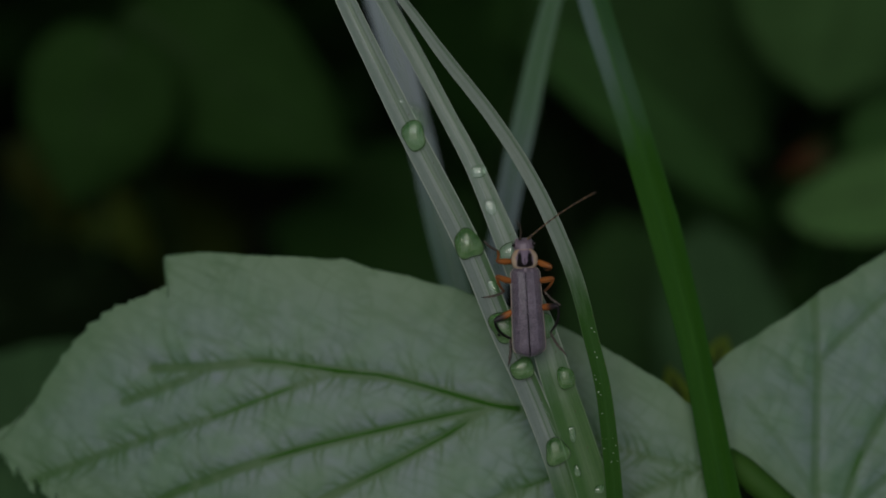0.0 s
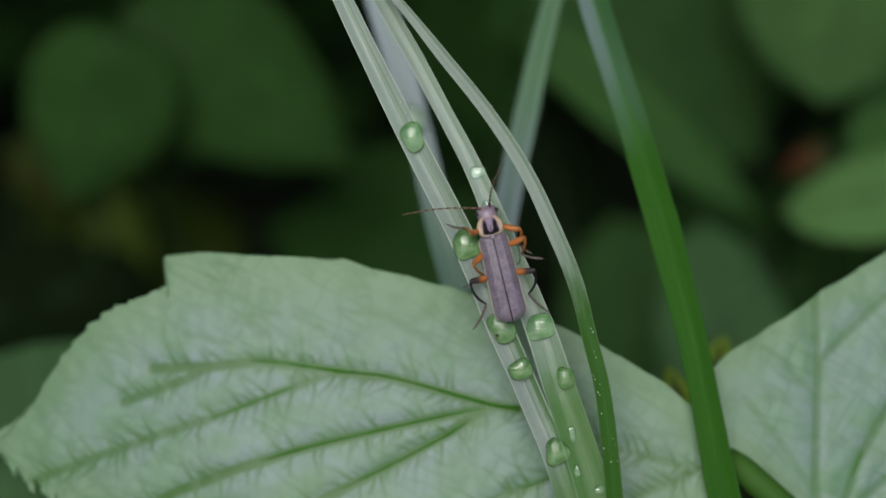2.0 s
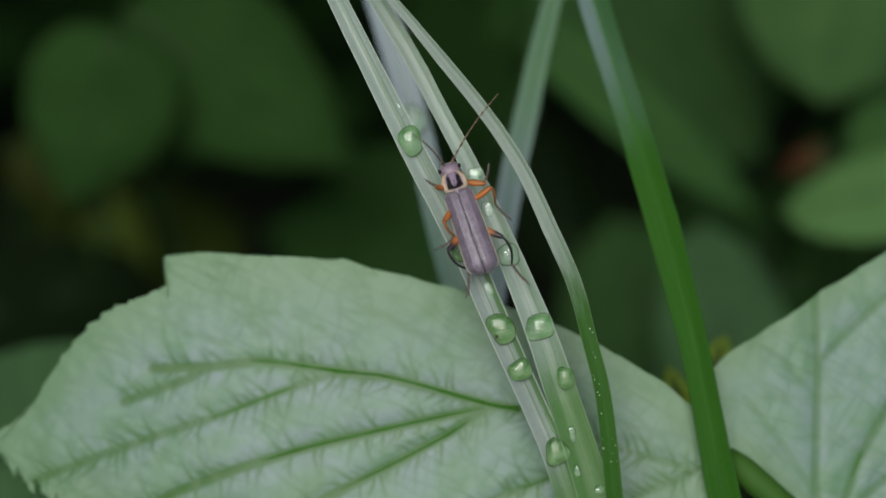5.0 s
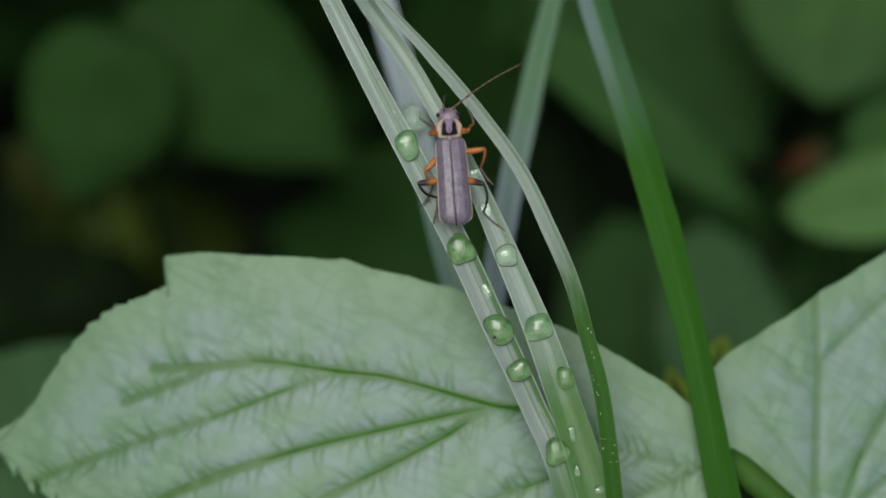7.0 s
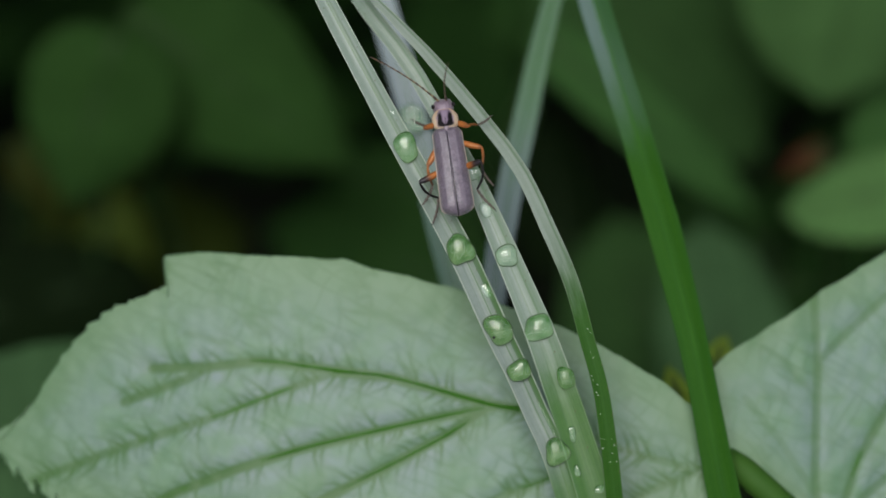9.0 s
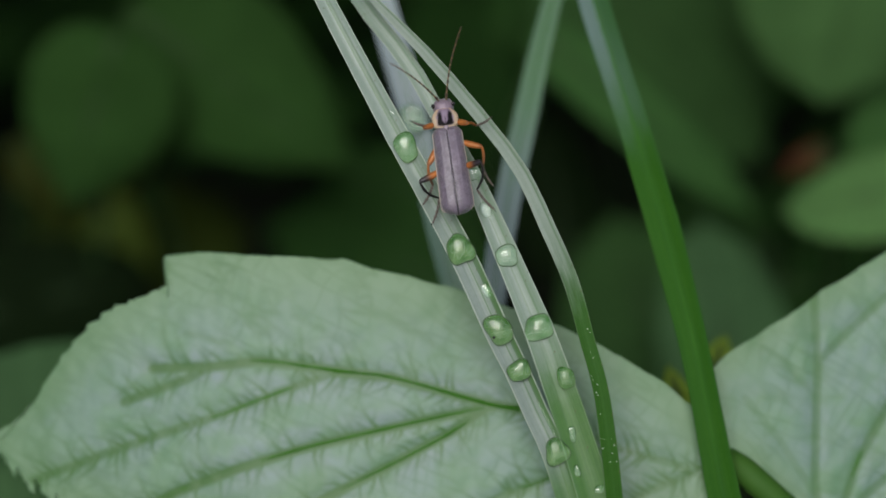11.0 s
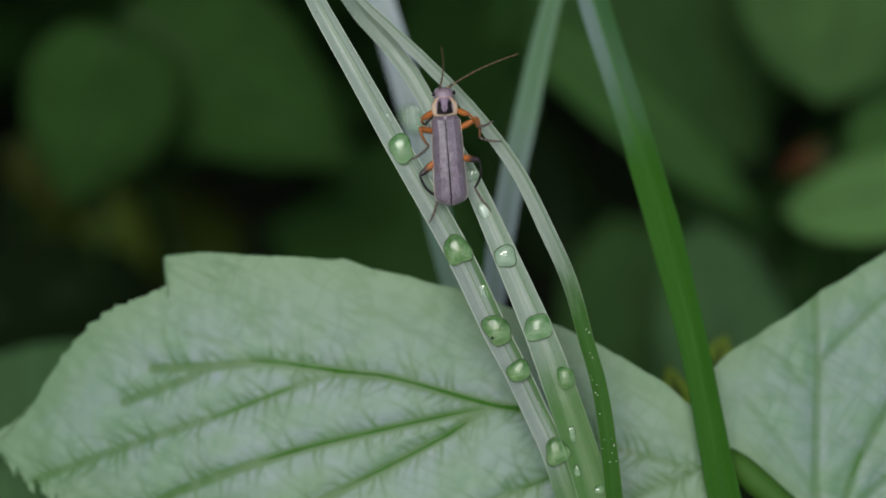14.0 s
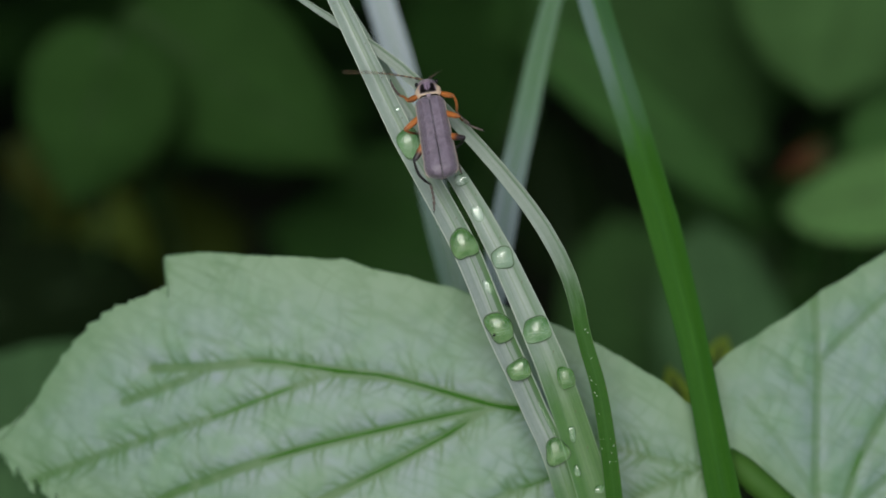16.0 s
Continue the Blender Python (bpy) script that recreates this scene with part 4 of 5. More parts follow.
def ball(cx, cy, cz, rx, ry, rz, n=16, m=10):
    verts, faces = [], []
    for i in range(m + 1):
        a = math.pi * i / m
        for j in range(n):
            w = 2 * math.pi * j / n
            verts.append((cx + rx * math.sin(a) * math.cos(w), cy + ry * math.sin(a) * math.sin(w), cz + rz * math.cos(a)))
    for i in range(m):
        for j in range(n):
            q = (j + 1) % n
            faces.append((i * n + j, (i + 1) * n + j, (i + 1) * n + q, i * n + q))
    return verts, faces


beetle = thing("soldier_beetle", at(0, 0, -1.5), "lilac-grey soldier beetle with orange legs and cream-edged shield, climbing the grass", "beetle")


def wing_case(side):
    rows, cols = 80, 24
    verts, faces = [], []
    for i in range(rows + 1):
        t = i / rows
        y = -9.1 * t
        w = 1.47 + 0.25 * t ** 0.8
        if t < 0.05:
            w *= 0.80 + 0.2 * math.sin(t / 0.05 * math.pi / 2)
        end = max(0.0, (t - 0.86) / 0.14)
        w *= math.sqrt(max(0.0, 1 - end ** 2.2)) * 0.97 + 0.03
        h = (1.15 + 0.12 * math.sin(t * 3.1)) * (math.sqrt(max(0.02, 1 - (end * 0.92) ** 2.4))) * min(1, 0.72 + t * 7)
        gap = 0.010 + 0.035 * min(1, max(0, t - 0.35) / 0.3)
        for j in range(cols + 1):
            c = j / cols
            x = side * (gap + (w - gap) * c)
            z = h * (1 - c ** 2.6) ** 0.55 - 0.16 * math.exp(-(c / 0.05) ** 2) * 0.5 + 0.05 * math.exp(-((c - 0.55) / 0.1) ** 2) + 0.10 * math.exp(-((c - 0.05) / 0.05) ** 2) * max(0, 1 - t / 0.5)
            z += 0.006 * noise.noise(Vector((x * 5, y * 5, 1.5)))
            verts.append((x, y, z))
    for i in range(rows):
        for j in range(cols):
            a = i * (cols + 1) + j
            f = (a, a + 1, a + cols + 2, a + cols + 1)
            faces.append(f if side < 0 else f[::-1])
    ob = part_data("elytron", mm(verts), faces, M_ELYTRA, beetle, "lilac-grey downy wing case")
    sol = ob.modifiers.new("thickness", "SOLIDIFY")
    sol.thickness, sol.offset = 0.00007, -1
    rim = [Vector(verts[i * (cols + 1) + cols]) / 1000 for i in range(0, rows + 1, 4)]
    v, f = tube(rim, [0.000042] * len(rim), 6, 2)
    part_data("elytron_rim", v, f, M_MARGIN, beetle, "thin pale rim of the wing case")


wing_case(-1)
wing_case(1)
v, f = ball(0, -4.4, -0.25, 1.5, 4.75, 0.75, 18, 16)
part_data("abdomen", mm(v), f, M_BLACK, beetle, "dark abdomen under the wing cases")
v, f = ball(0, 0.3, -0.3, 1.15, 1.6, 0.6)
part_data("thorax", mm(v), f, M_BLACK, beetle)


NODDING = []


def shield():
    """The pronotum: cream rim, two black lobes, a grey middle."""
    verts, faces, cols_ = [], [], []
    rows, cols = 36, 36
    for i in range(rows + 1):
        t = i / rows
        y = 0.02 + 2.1 * t
        w = 1.36 * (1 - abs(2 * t - 0.85) ** 3.2 * 0.30) * (1 - 0.60 * max(0, t - 0.5) ** 1.2)
        for j in range(cols + 1):
            c = 2 * j / cols - 1
            x = c * w
            edge = max(abs(c), abs(2 * t - 1) ** 1.5)
            z = 0.92 + 0.20 * math.exp(-(c / 0.3) ** 2) * (1 - abs(2 * t - 1) ** 3) + 0.16 * (1 - abs(c) ** 2) * (1 - abs(2 * t - 1) ** 3) - 0.5 * abs(c) ** 5 - 0.3 * max(0, abs(2 * t - 1) - 0.75)
            z += 0.09 * max(0, abs(c) - 0.8) * 5 * (1 - abs(2 * t - 1))
            verts.append((x, y - 0.12 * (1 - c * c), z))
            cream = np.array((0.47, 0.37, 0.27))
            black = np.array((0.005, 0.004, 0.004))
            grey = np.array((0.21, 0.16, 0.225))
            n_ = noise.noise(Vector((x * 2.2, y * 2.2, 3))) * 0.12
            soft = lambda q: 1 / (1 + math.exp(-max(-40, min(40, q * 26))))
            fade = 1 / (1 + math.exp(-(1.85 - y - 0.40 * abs(x) + n_) * 8))
            lobe = soft(abs(x) - 0.045 - 0.29 * min(1, max(0, (y - 0.35) / 0.45)) + n_ * 0.6) * soft(0.86 - 0.13 * y - abs(x) + n_ * 0.6) * soft(y - 0.16 - 0.15 * abs(x)) * fade
            lobe = max(lobe, 0.9 * soft(0.74 - abs(x)) * soft(y - 0.17 - 0.1 * abs(x)) * soft(0.34 + 0.12 * abs(x) - y))
            lobe = max(lobe, 0.75 * soft((0.035 - abs(x)) * 3) * soft(1.1 - y))
            inner = 1 / (1 + math.exp((abs(c) - 0.64 + n_) * 26)) * 1 / (1 + math.exp((0.10 - t + n_ * 0.5) * 60)) * 1 / (1 + math.exp((t - 0.93) * 40))
            orange = np.array((0.62, 0.30, 0.10))
            col = cream * (1 - 0.6 * max(0, t - 0.45)) + orange * 0.5 * max(0, t - 0.45)
            col = col * (1 - inner) + grey * inner
            k = min(1, lobe * 1.35)
            col = col * (1 - k) + black * k
            cols_.append((*col, 1))
    for i in range(rows):
        for j in range(cols):
            a = i * (cols + 1) + j
            faces.append((a, a + 1, a + cols + 2, a + cols + 1))
    ob = part_data("pronotum", mm(verts), faces, M_SHIELD, beetle, "cream-edged shield with two black lobes", colours=cols_)
    NODDING.append(ob)
    sol = ob.modifiers.new("thickness", "SOLIDIFY")
    sol.thickness, sol.offset = 0.00012, -1


shield()


def head_outline(t):
    w = 1.10 * (1 - 0.30 * t ** 3) * (0.90 + 0.10 * math.sin(min(1, t * 2.4) * math.pi / 2))
    return w, 1.8 + 1.25 * t, (1 - 0.6 * t ** 3)


v, f = dome(head_outline, 22, 20, 0.95, 2.4, 0.1)
ob = part_data("head", mm(v), f, M_HEAD, beetle, "grey downy head")
NODDING.append(ob)
ob.modifiers.new("thickness", "SOLIDIFY").thickness = 0.0001
v, f = ball(0, 2.3, 0.1, 0.85, 0.75, 0.5)
NODDING.append(part_data("jaw", mm(v), f, M_ORANGE, beetle, "orange mouthparts"))
for sx in (-1, 1):
    v, f = ball(sx * 1.04, 2.38, 0.42, 0.20, 0.24, 0.26)
    NODDING.append(part_data("eye", mm(v), f, M_BLACK, beetle, "shiny black eye"))
v, f = dome(lambda t: (0.28 * (1 - t * 0.9) + 0.02, 0.02 - 0.5 * t, 1), 6, 8, 0.06, 2, 0)
part_data("scutellum", [(x, y, z + 0.00118) for x, y, z in mm(v)], f, M_HEAD, beetle)

# hip (x, y, z), lengths of femur, tibia and foot, in mm
LEGS = {
    "front": ((1.0, 0.75, -0.15), 2.2, 1.7, 1.7),
    "middle": ((1.05, -1.4, -0.3), 2.5, 2.1, 2.2),
    "hind": ((0.95, -4.1, -0.35), 2.75, 2.9, 2.7),
}


def leg_parts(kind, side):
    hip, lf, lt, ls = LEGS[kind]
    thick = 0.34 if kind != "hind" else 0.37
    v, f = limb([(0, 0.12), (lf * 0.15, thick * 0.75), (lf * 0.5, thick), (lf * 0.88, thick * 0.8), (lf, 0.17)], 0.06 * side)
    cols_ = []
    for p in v:
        g = 1 / (1 + math.exp(-(p[1] / lf - (0.60 if kind == "hind" else 0.88)) * 24))
        g *= 1.0 if kind == "hind" else 0.55
        a, b = np.array((0.32, 0.108, 0.026)), np.array((0.022, 0.018, 0.022)) if kind == "hind" else np.array((0.06, 0.03, 0.02))
        cols_.append((*(a * (1 - g) + b * g), 1))
    femur = part_data("femur", mm(v), f, M_FEMUR, beetle, "orange femur with a dark knee" if kind == "hind" else "", colours=cols_)
    v, f = limb([(0, 0.12), (lt * 0.2, 0.145), (lt * 0.8, 0.14), (lt, 0.11)], (-0.38 if kind == "hind" else -0.14) * side)
    cols_ = []
    for p in v:
        g = 1.0 if kind == "hind" else min(1, max(0, p[1] / lt + 0.05)) * (0.95 if kind == "middle" else 0.6)
        a, b = np.array((0.30, 0.10, 0.022)), np.array((0.008, 0.007, 0.007) if kind == "hind" else (0.07, 0.04, 0.025))
        cols_.append((*(a * (1 - g) + b * g), 1))
    tibia = part_data("tibia", mm(v), f, M_FEMUR, beetle, "black shin" if kind == "hind" else "", colours=cols_)
    seg = []
    for k in range(5):
        y0, y1 = ls * k / 5, ls * (k + 1) / 5
        seg += [(y0 + 0.01, 0.10), (y0 + (y1 - y0) * 0.75, 0.165 if k < 4 else 0.10), (y1 - 0.01, 0.11)]
    v, f = limb(seg, 0.12 * side, 8)
    tarsus = part_data("tarsus", mm(v), f, M_BROWN, beetle)
    v, f = limb([(0, 0.05), (0.16, 0.035), (0.3, 0.01)], 0.05, 6)
    claw = part_data("claw", [(x, y + ls / 1000, z) for x, y, z in mm(v)], f, M_BLACK, tarsus)
    claw.matrix_basis = Matrix.Identity(4)
    return femur, tibia, tarsus


ANT_LONG = 8.6


def antenna_part(side):
    seg = []
    for k in range(11):
        y0, y1 = ANT_LONG * k / 11, ANT_LONG * (k + 1) / 11
        r = (0.16 if k == 0 else 0.12) * (1 - 0.035 * k)
        seg += [(y0 + 0.01, r * 0.55), (y0 + (y1 - y0) * 0.7, r), (y1 - 0.01, r * 0.7)]
    v, f = limb(seg, -0.3 * side, 8)
    v = [(x, y, z * 1.1) for x, y, z in v]
    cols_ = []
    for p in v:
        q = (p[1] / ANT_LONG * 11) % 1.0
        g = 0.25 + 0.75 * min(1, max(0, (q - 0.25) / 0.3))
        pale, dark = np.array((0.26, 0.17, 0.09)), np.array((0.060, 0.040, 0.030))
        cols_.append((*(pale * (1 - g) + dark * g), 1))
    return part_data("antenna", mm(v), f, M_FEMUR, beetle, "long brown feeler of dark segments with pale joints", colours=cols_)


LEG_PIECES = {(kind, side): leg_parts(kind, side) for kind in LEGS for side in (-1, 1)}
FEELERS = {side: antenna_part(side) for side in (-1, 1)}

# time, back of the shield (across, up), tip of the wing cases (across, up), in mm on the sheet
BODY = [
    (0, 8.35, -1.91, 8.88, -11.08), (0.5, 8.12, -1.91, 8.82, -11.20), (0.8, 7.60, -1.45, 8.93, -10.73), (1, 7.19, -1.10, 9.05, -10.33), (1.5, 6.85, -0.93, 8.70, -10.09),
    (1.8, 5.69, 0.52, 7.77, -8.53), (2, 4.99, 1.45, 7.19, -7.60), (2.5, 4.29, 2.09, 6.90, -6.73), (3, 4.06, 2.26, 6.85, -6.27), (3.5, 3.66, 3.07, 6.50, -5.63), (4, 2.67, 3.54, 6.03, -4.82),
    (4.2, 2.32, 4.12, 5.69, -4.24), (6.3, 0.00, 8.82, 2.20, 0.17), (6.5, 0.35, 9.46, 1.97, 0.75), (7, 0.70, 11.31, 1.39, 2.26), (7.5, 0.81, 11.60, 1.28, 2.55),
    (8, 0.46, 11.95, 1.57, 3.02), (9, 0.35, 12.24, 1.62, 3.31), (11.3, 0.35, 12.30, 1.62, 3.42),
]
BODY += [
    (13, 0.41, 12.36, 1.62, 3.42), (13.5, 0.17, 12.65, 1.33, 3.60), (14, 0.23, 13.52, 0.93, 4.29), (14.3, 0.58, 13.87, 1.10, 4.70),
    (14.6, 0.29, 14.16, 0.99, 5.28), (15, -0.35, 14.97, 0.93, 6.32), (15.2, -0.58, 15.26, 0.70, 6.67), (15.4, -0.58, 15.43, 0.64, 7.14), (15.5, -0.99, 15.49, 0.58, 7.83),
    (15.6, -1.22, 15.14, 0.12, 7.25), (15.8, -1.28, 15.26, 0.23, 7.25), (16, -1.39, 15.26, 0.06, 7.02),
]

# time, how far the head and shield are bent down, in degrees
NOD = [(0, 0), (13.3, 0), (14.0, 8), (14.3, 15), (14.6, 19), (15.0, 25), (15.4, 28), (15.6, 27), (16.0, 25)]

# time, knee, ankle, claw (across, up), in mm on the sheet
STEPS = {}
STEPS["front", -1] = [
        (0, 5.45, -1.22, 5.57, -0.17, 4.29, 0.75), (0.5, 5.45, -1.22, 5.57, -0.23, 4.29, 0.75), (1, 4.64, -0.75, 5.45, 0.06, 4.41, 0.81), (1.5, 4.53, -0.58, 5.34, 0.06, 4.18, 0.93),
        (2, 2.78, 1.57, 2.20, 2.15, -0.35, 2.61), (2.5, 1.62, 1.68, 2.44, 2.26, 1.86, 2.84), (3.5, 1.10, 2.38, 1.80, 2.61, 1.39, 2.38), (4, 0.64, 2.55, 1.39, 2.09, 0.81, 1.91),
        (6.5, -2.09, 10.04, -1.74, 10.62, -2.09, 11.20), (7, -1.39, 11.66, -0.81, 12.47, -1.97, 13.11), (8, -1.86, 12.24, -1.51, 12.53, -2.44, 12.94), (13, -1.97, 12.30, -1.62, 12.59, -2.32, 12.71),
        (14, -2.15, 13.17, -1.80, 12.71, -1.39, 13.05)]
STEPS["front", 1] = [
        (0, 11.02, -1.80, 10.50, -2.15, 9.63, -1.33), (0.5, 11.02, -1.57, 10.56, -2.15, 9.92, -1.68), (1, 9.75, 1.16, 8.93, 1.28, 8.18, 2.03), (1.5, 9.63, 1.04, 8.93, 1.22, 8.18, 1.80),
        (2, 8.53, 1.91, 7.77, 0.64, 8.59, -0.06), (2.5, 7.02, 3.25, 6.61, 2.73, 8.01, 2.73), (3.5, 6.73, 3.83, 6.61, 2.67, 8.18, 2.49), (4, 4.87, 5.86, 4.53, 6.44, 4.64, 7.25),
        (6.5, 3.02, 10.15, 3.36, 9.57, 3.71, 9.92), (7, 2.61, 12.01, 3.13, 12.71, 2.78, 13.63), (7.5, 2.61, 12.24, 3.54, 12.71, 5.16, 13.87), (13, 2.49, 13.05, 3.25, 12.53, 5.16, 13.40),
        (14, 2.67, 13.63, 3.48, 12.42, 4.53, 12.82)]
STEPS["middle", -1] = [
        (0, 5.40, -2.78, 6.27, -4.35, 4.00, -4.99), (1, 4.64, -2.38, 6.03, -4.00, 4.00, -4.99), (1.5, 4.41, -2.26, 5.92, -3.77, 3.89, -4.93), (2, 3.02, -1.57, 4.12, -2.61, 3.60, -2.96),
        (3, 2.55, -1.39, 3.13, -2.26, 3.71, -2.84), (3.5, 1.45, 1.91, 2.20, 0.52, -0.35, -0.29), (4, 0.64, 1.74, 1.62, 0.17, -0.35, -0.99), (6.5, -2.32, 6.90, -0.52, 5.86, -2.09, 4.00),
        (7, -1.86, 7.89, -1.04, 6.44, -2.32, 4.12), (13, -1.74, 7.95, -0.93, 6.15, -2.26, 4.00), (13.5, -2.09, 10.68, -2.44, 9.34, -1.97, 8.06), (14, -2.38, 12.24, -1.39, 10.38, -2.09, 9.92)]
STEPS["middle", 1] = [
        (0, 11.20, -2.96, 10.33, -4.29, 11.66, -5.45), (1, 10.97, -1.97, 10.21, -3.71, 11.66, -5.34), (1.5, 10.68, -1.86, 9.98, -3.77, 11.08, -4.87), (2, 8.35, 1.22, 8.01, -0.52, 9.40, -0.81),
        (3, 7.77, 2.09, 7.77, 0.06, 9.46, -0.75), (3.5, 7.08, 2.26, 7.19, 1.33, 9.34, 1.33), (4, 6.32, 3.89, 6.15, 1.68, 8.01, 0.99), (6.5, 3.83, 9.05, 4.53, 7.60, 4.53, 6.44),
        (7, 4.29, 10.21, 3.83, 8.35, 5.16, 6.56), (13, 4.12, 10.44, 4.18, 8.18, 5.11, 6.38), (14, 3.71, 13.52, 3.71, 11.37, 6.03, 10.97)]
STEPS["hind", -1] = [
        (0, 5.16, -7.37, 6.90, -9.11, 6.73, -12.13), (1, 5.22, -7.19, 7.02, -9.11, 6.73, -12.24), (1.5, 4.99, -7.31, 7.02, -9.22, 6.56, -12.13), (2, 2.73, -3.31, 4.41, -5.63, 2.90, -8.64),
        (3, 2.26, -3.42, 4.53, -5.34, 3.77, -8.41), (4, 2.15, -2.96, 4.64, -5.16, 3.89, -8.35), (6.5, -1.22, 2.55, 1.22, 0.41, 0.93, -0.64), (7, -2.55, 6.67, -0.52, 5.28, -1.04, 2.49),
        (13, -2.32, 6.90, -0.29, 5.16, -1.16, 2.38), (14, -2.44, 7.43, -0.29, 5.11, -1.51, 2.26)]
STEPS["hind", 1] = [
        (0, 11.66, -5.74, 10.79, -8.93, 12.76, -11.08), (1, 11.66, -5.63, 10.79, -8.64, 12.76, -10.97), (1.5, 11.43, -5.16, 10.62, -8.18, 12.82, -10.44), (2, 9.34, -2.15, 8.76, -4.58, 10.91, -6.56),
        (3, 8.93, -1.39, 8.47, -4.35, 10.79, -6.38), (4, 8.35, -0.81, 8.24, -4.29, 10.56, -6.32), (6.5, 4.18, 6.15, 4.12, 3.25, 6.85, 1.51), (7.5, 4.12, 7.02, 4.00, 3.25, 6.61, 1.51),
        (8, 4.24, 7.02, 4.12, 5.28, 6.50, 3.83), (8.5, 3.83, 8.88, 3.42, 5.86, 5.45, 3.83), (13, 3.83, 8.82, 3.42, 5.80, 5.40, 3.71), (14, 3.66, 9.05, 3.19, 5.80, 5.11, 3.54)]
LATER = {}
LATER["front", -1] = [(14.3, -2.09, 13.63, -1.74, 13.17, -1.39, 13.52), (14.6, -1.97, 14.21, -1.86, 13.63, -1.51, 13.87), (15, -2.26, 14.91, -2.67, 15.49, -3.48, 16.01), (15.2, -2.73, 15.37, -3.13, 15.95, -4.06, 16.53),
                    (15.4, -2.67, 15.49, -3.60, 16.42, -4.87, 17.29), (15.6, -3.42, 14.68, -4.29, 15.61, -4.93, 16.42), (16, -3.60, 15.03, -4.41, 15.66, -4.82, 16.30)]
LATER["front", 1] = [(14.3, 2.67, 13.98, 3.36, 12.53, 4.41, 13.11), (14.6, 2.90, 14.79, 3.60, 14.68, 3.13, 14.21), (15, 2.32, 15.43, 1.97, 14.56, 3.25, 14.21), (15.4, 1.97, 15.90, 1.39, 14.56, 2.96, 13.98),
                   (15.6, 1.10, 15.43, 0.93, 14.27, 1.80, 13.69), (16, 1.10, 15.55, 1.39, 13.98, 2.44, 13.05)]
LATER["middle", -1] = [(14.3, -2.26, 12.01, -1.16, 10.85, -2.09, 9.80), (14.6, -2.26, 13.17, -1.28, 10.85, -2.26, 10.04), (15, -3.02, 13.11, -1.86, 12.24, -1.62, 11.89), (15.4, -3.31, 13.11, -2.09, 12.13, -1.62, 12.01),
                     (15.6, -3.83, 12.42, -2.67, 11.95, -2.20, 11.78), (16, -3.89, 12.07, -2.78, 11.84, -2.20, 11.72)]
LATER["middle", 1] = [(14.6, 2.96, 13.40, 3.54, 11.26, 5.86, 10.62), (15, 3.13, 14.16, 3.13, 11.43, 5.57, 10.38), (15.4, 2.67, 14.16, 3.13, 11.66, 5.45, 10.38), (15.6, 1.80, 13.69, 2.55, 10.97, 4.87, 9.69),
                    (16, 1.62, 13.40, 2.09, 13.05, 3.83, 12.24)]
LATER["hind", -1] = [(14.6, -2.09, 7.60, -0.17, 4.82, -1.51, 2.38), (15, -2.09, 7.89, -0.23, 4.70, -1.62, 2.38), (15.4, -2.09, 8.18, -0.41, 4.99, -1.39, 2.38), (15.6, -3.13, 8.35, -0.70, 5.69, -0.81, 2.73),
                   (16, -3.25, 8.30, -0.70, 5.74, -0.75, 2.96)]
LATER["hind", 1] = [(14.6, 3.71, 9.22, 3.13, 5.57, 5.11, 3.60), (15, 3.02, 11.37, 2.67, 9.34, 5.22, 8.01), (15.2, 3.25, 11.37, 2.44, 10.15, 3.83, 8.18), (15.5, 3.42, 12.53, 2.67, 11.08, 2.20, 10.73),
                  (15.6, 2.67, 11.49, 1.39, 10.38, 1.80, 8.64), (16, 2.20, 11.20, 1.22, 10.38, 1.62, 8.76)]
# time, tips of the two feelers (across, up)
TIPS = [
    (0, 7.14, 2.84, 15.84, 6.03), (0.2, 2.20, 3.83, 13.46, 7.83), (0.5, 2.78, 1.97, 11.20, 8.30), (1, 2.38, 3.13, 8.35, 8.76), (1.5, 0.23, 4.12, 9.46, 9.63), (2, -4.12, 3.42, 5.86, 8.30),
    (2.5, 0.75, 6.15, 4.53, 12.36), (3, -0.06, 9.34, 5.57, 9.05), (3.5, -1.86, 5.86, 4.41, 13.11), (4, -3.42, 9.05, 6.44, 13.11), (4.6, -2.26, 11.08, 6.73, 14.56), (5.4, -4.00, 11.66, 4.87, 17.46),
    (6, -3.13, 13.11, 6.73, 15.72), (6.5, -1.68, 13.69, 7.02, 14.68), (7, 0.23, 15.14, 8.47, 19.09), (7.5, -2.26, 15.61, 5.40, 18.62),
]
TIPS += [
    (8, -1.86, 16.01, 2.96, 22.28), (8.5, -0.52, 15.72, 3.42, 21.81),
    (9, -7.37, 19.38, 0.52, 18.33), (9.8, -5.45, 20.07, 2.38, 21.23), (10.6, -6.90, 18.62, 1.62, 22.10), (11.5, -3.13, 18.16, 2.09, 22.39), (12, -5.74, 19.78, 2.32, 22.68), (12.5, -5.86, 20.36, 2.09, 21.52),
    (13, -2.09, 19.61, 5.57, 21.99), (13.5, -0.52, 20.07, 7.77, 20.36), (13.6, 0.75, 17.64, 7.19, 16.82), (13.8, 0.41, 19.61, 7.19, 20.83), (14, -0.17, 19.96, 7.60, 19.61), (14.2, -0.58, 21.52, 7.83, 20.31), (14.4, 0.41, 19.61, 7.77, 21.18), (14.5, 0.06, 18.91, 6.79, 22.63), (14.6, -0.70, 18.62, 4.70, 18.91), (14.8, -0.81, 18.04, 3.25, 20.48), (15, -0.81, 17.46, 0.64, 18.04),
]
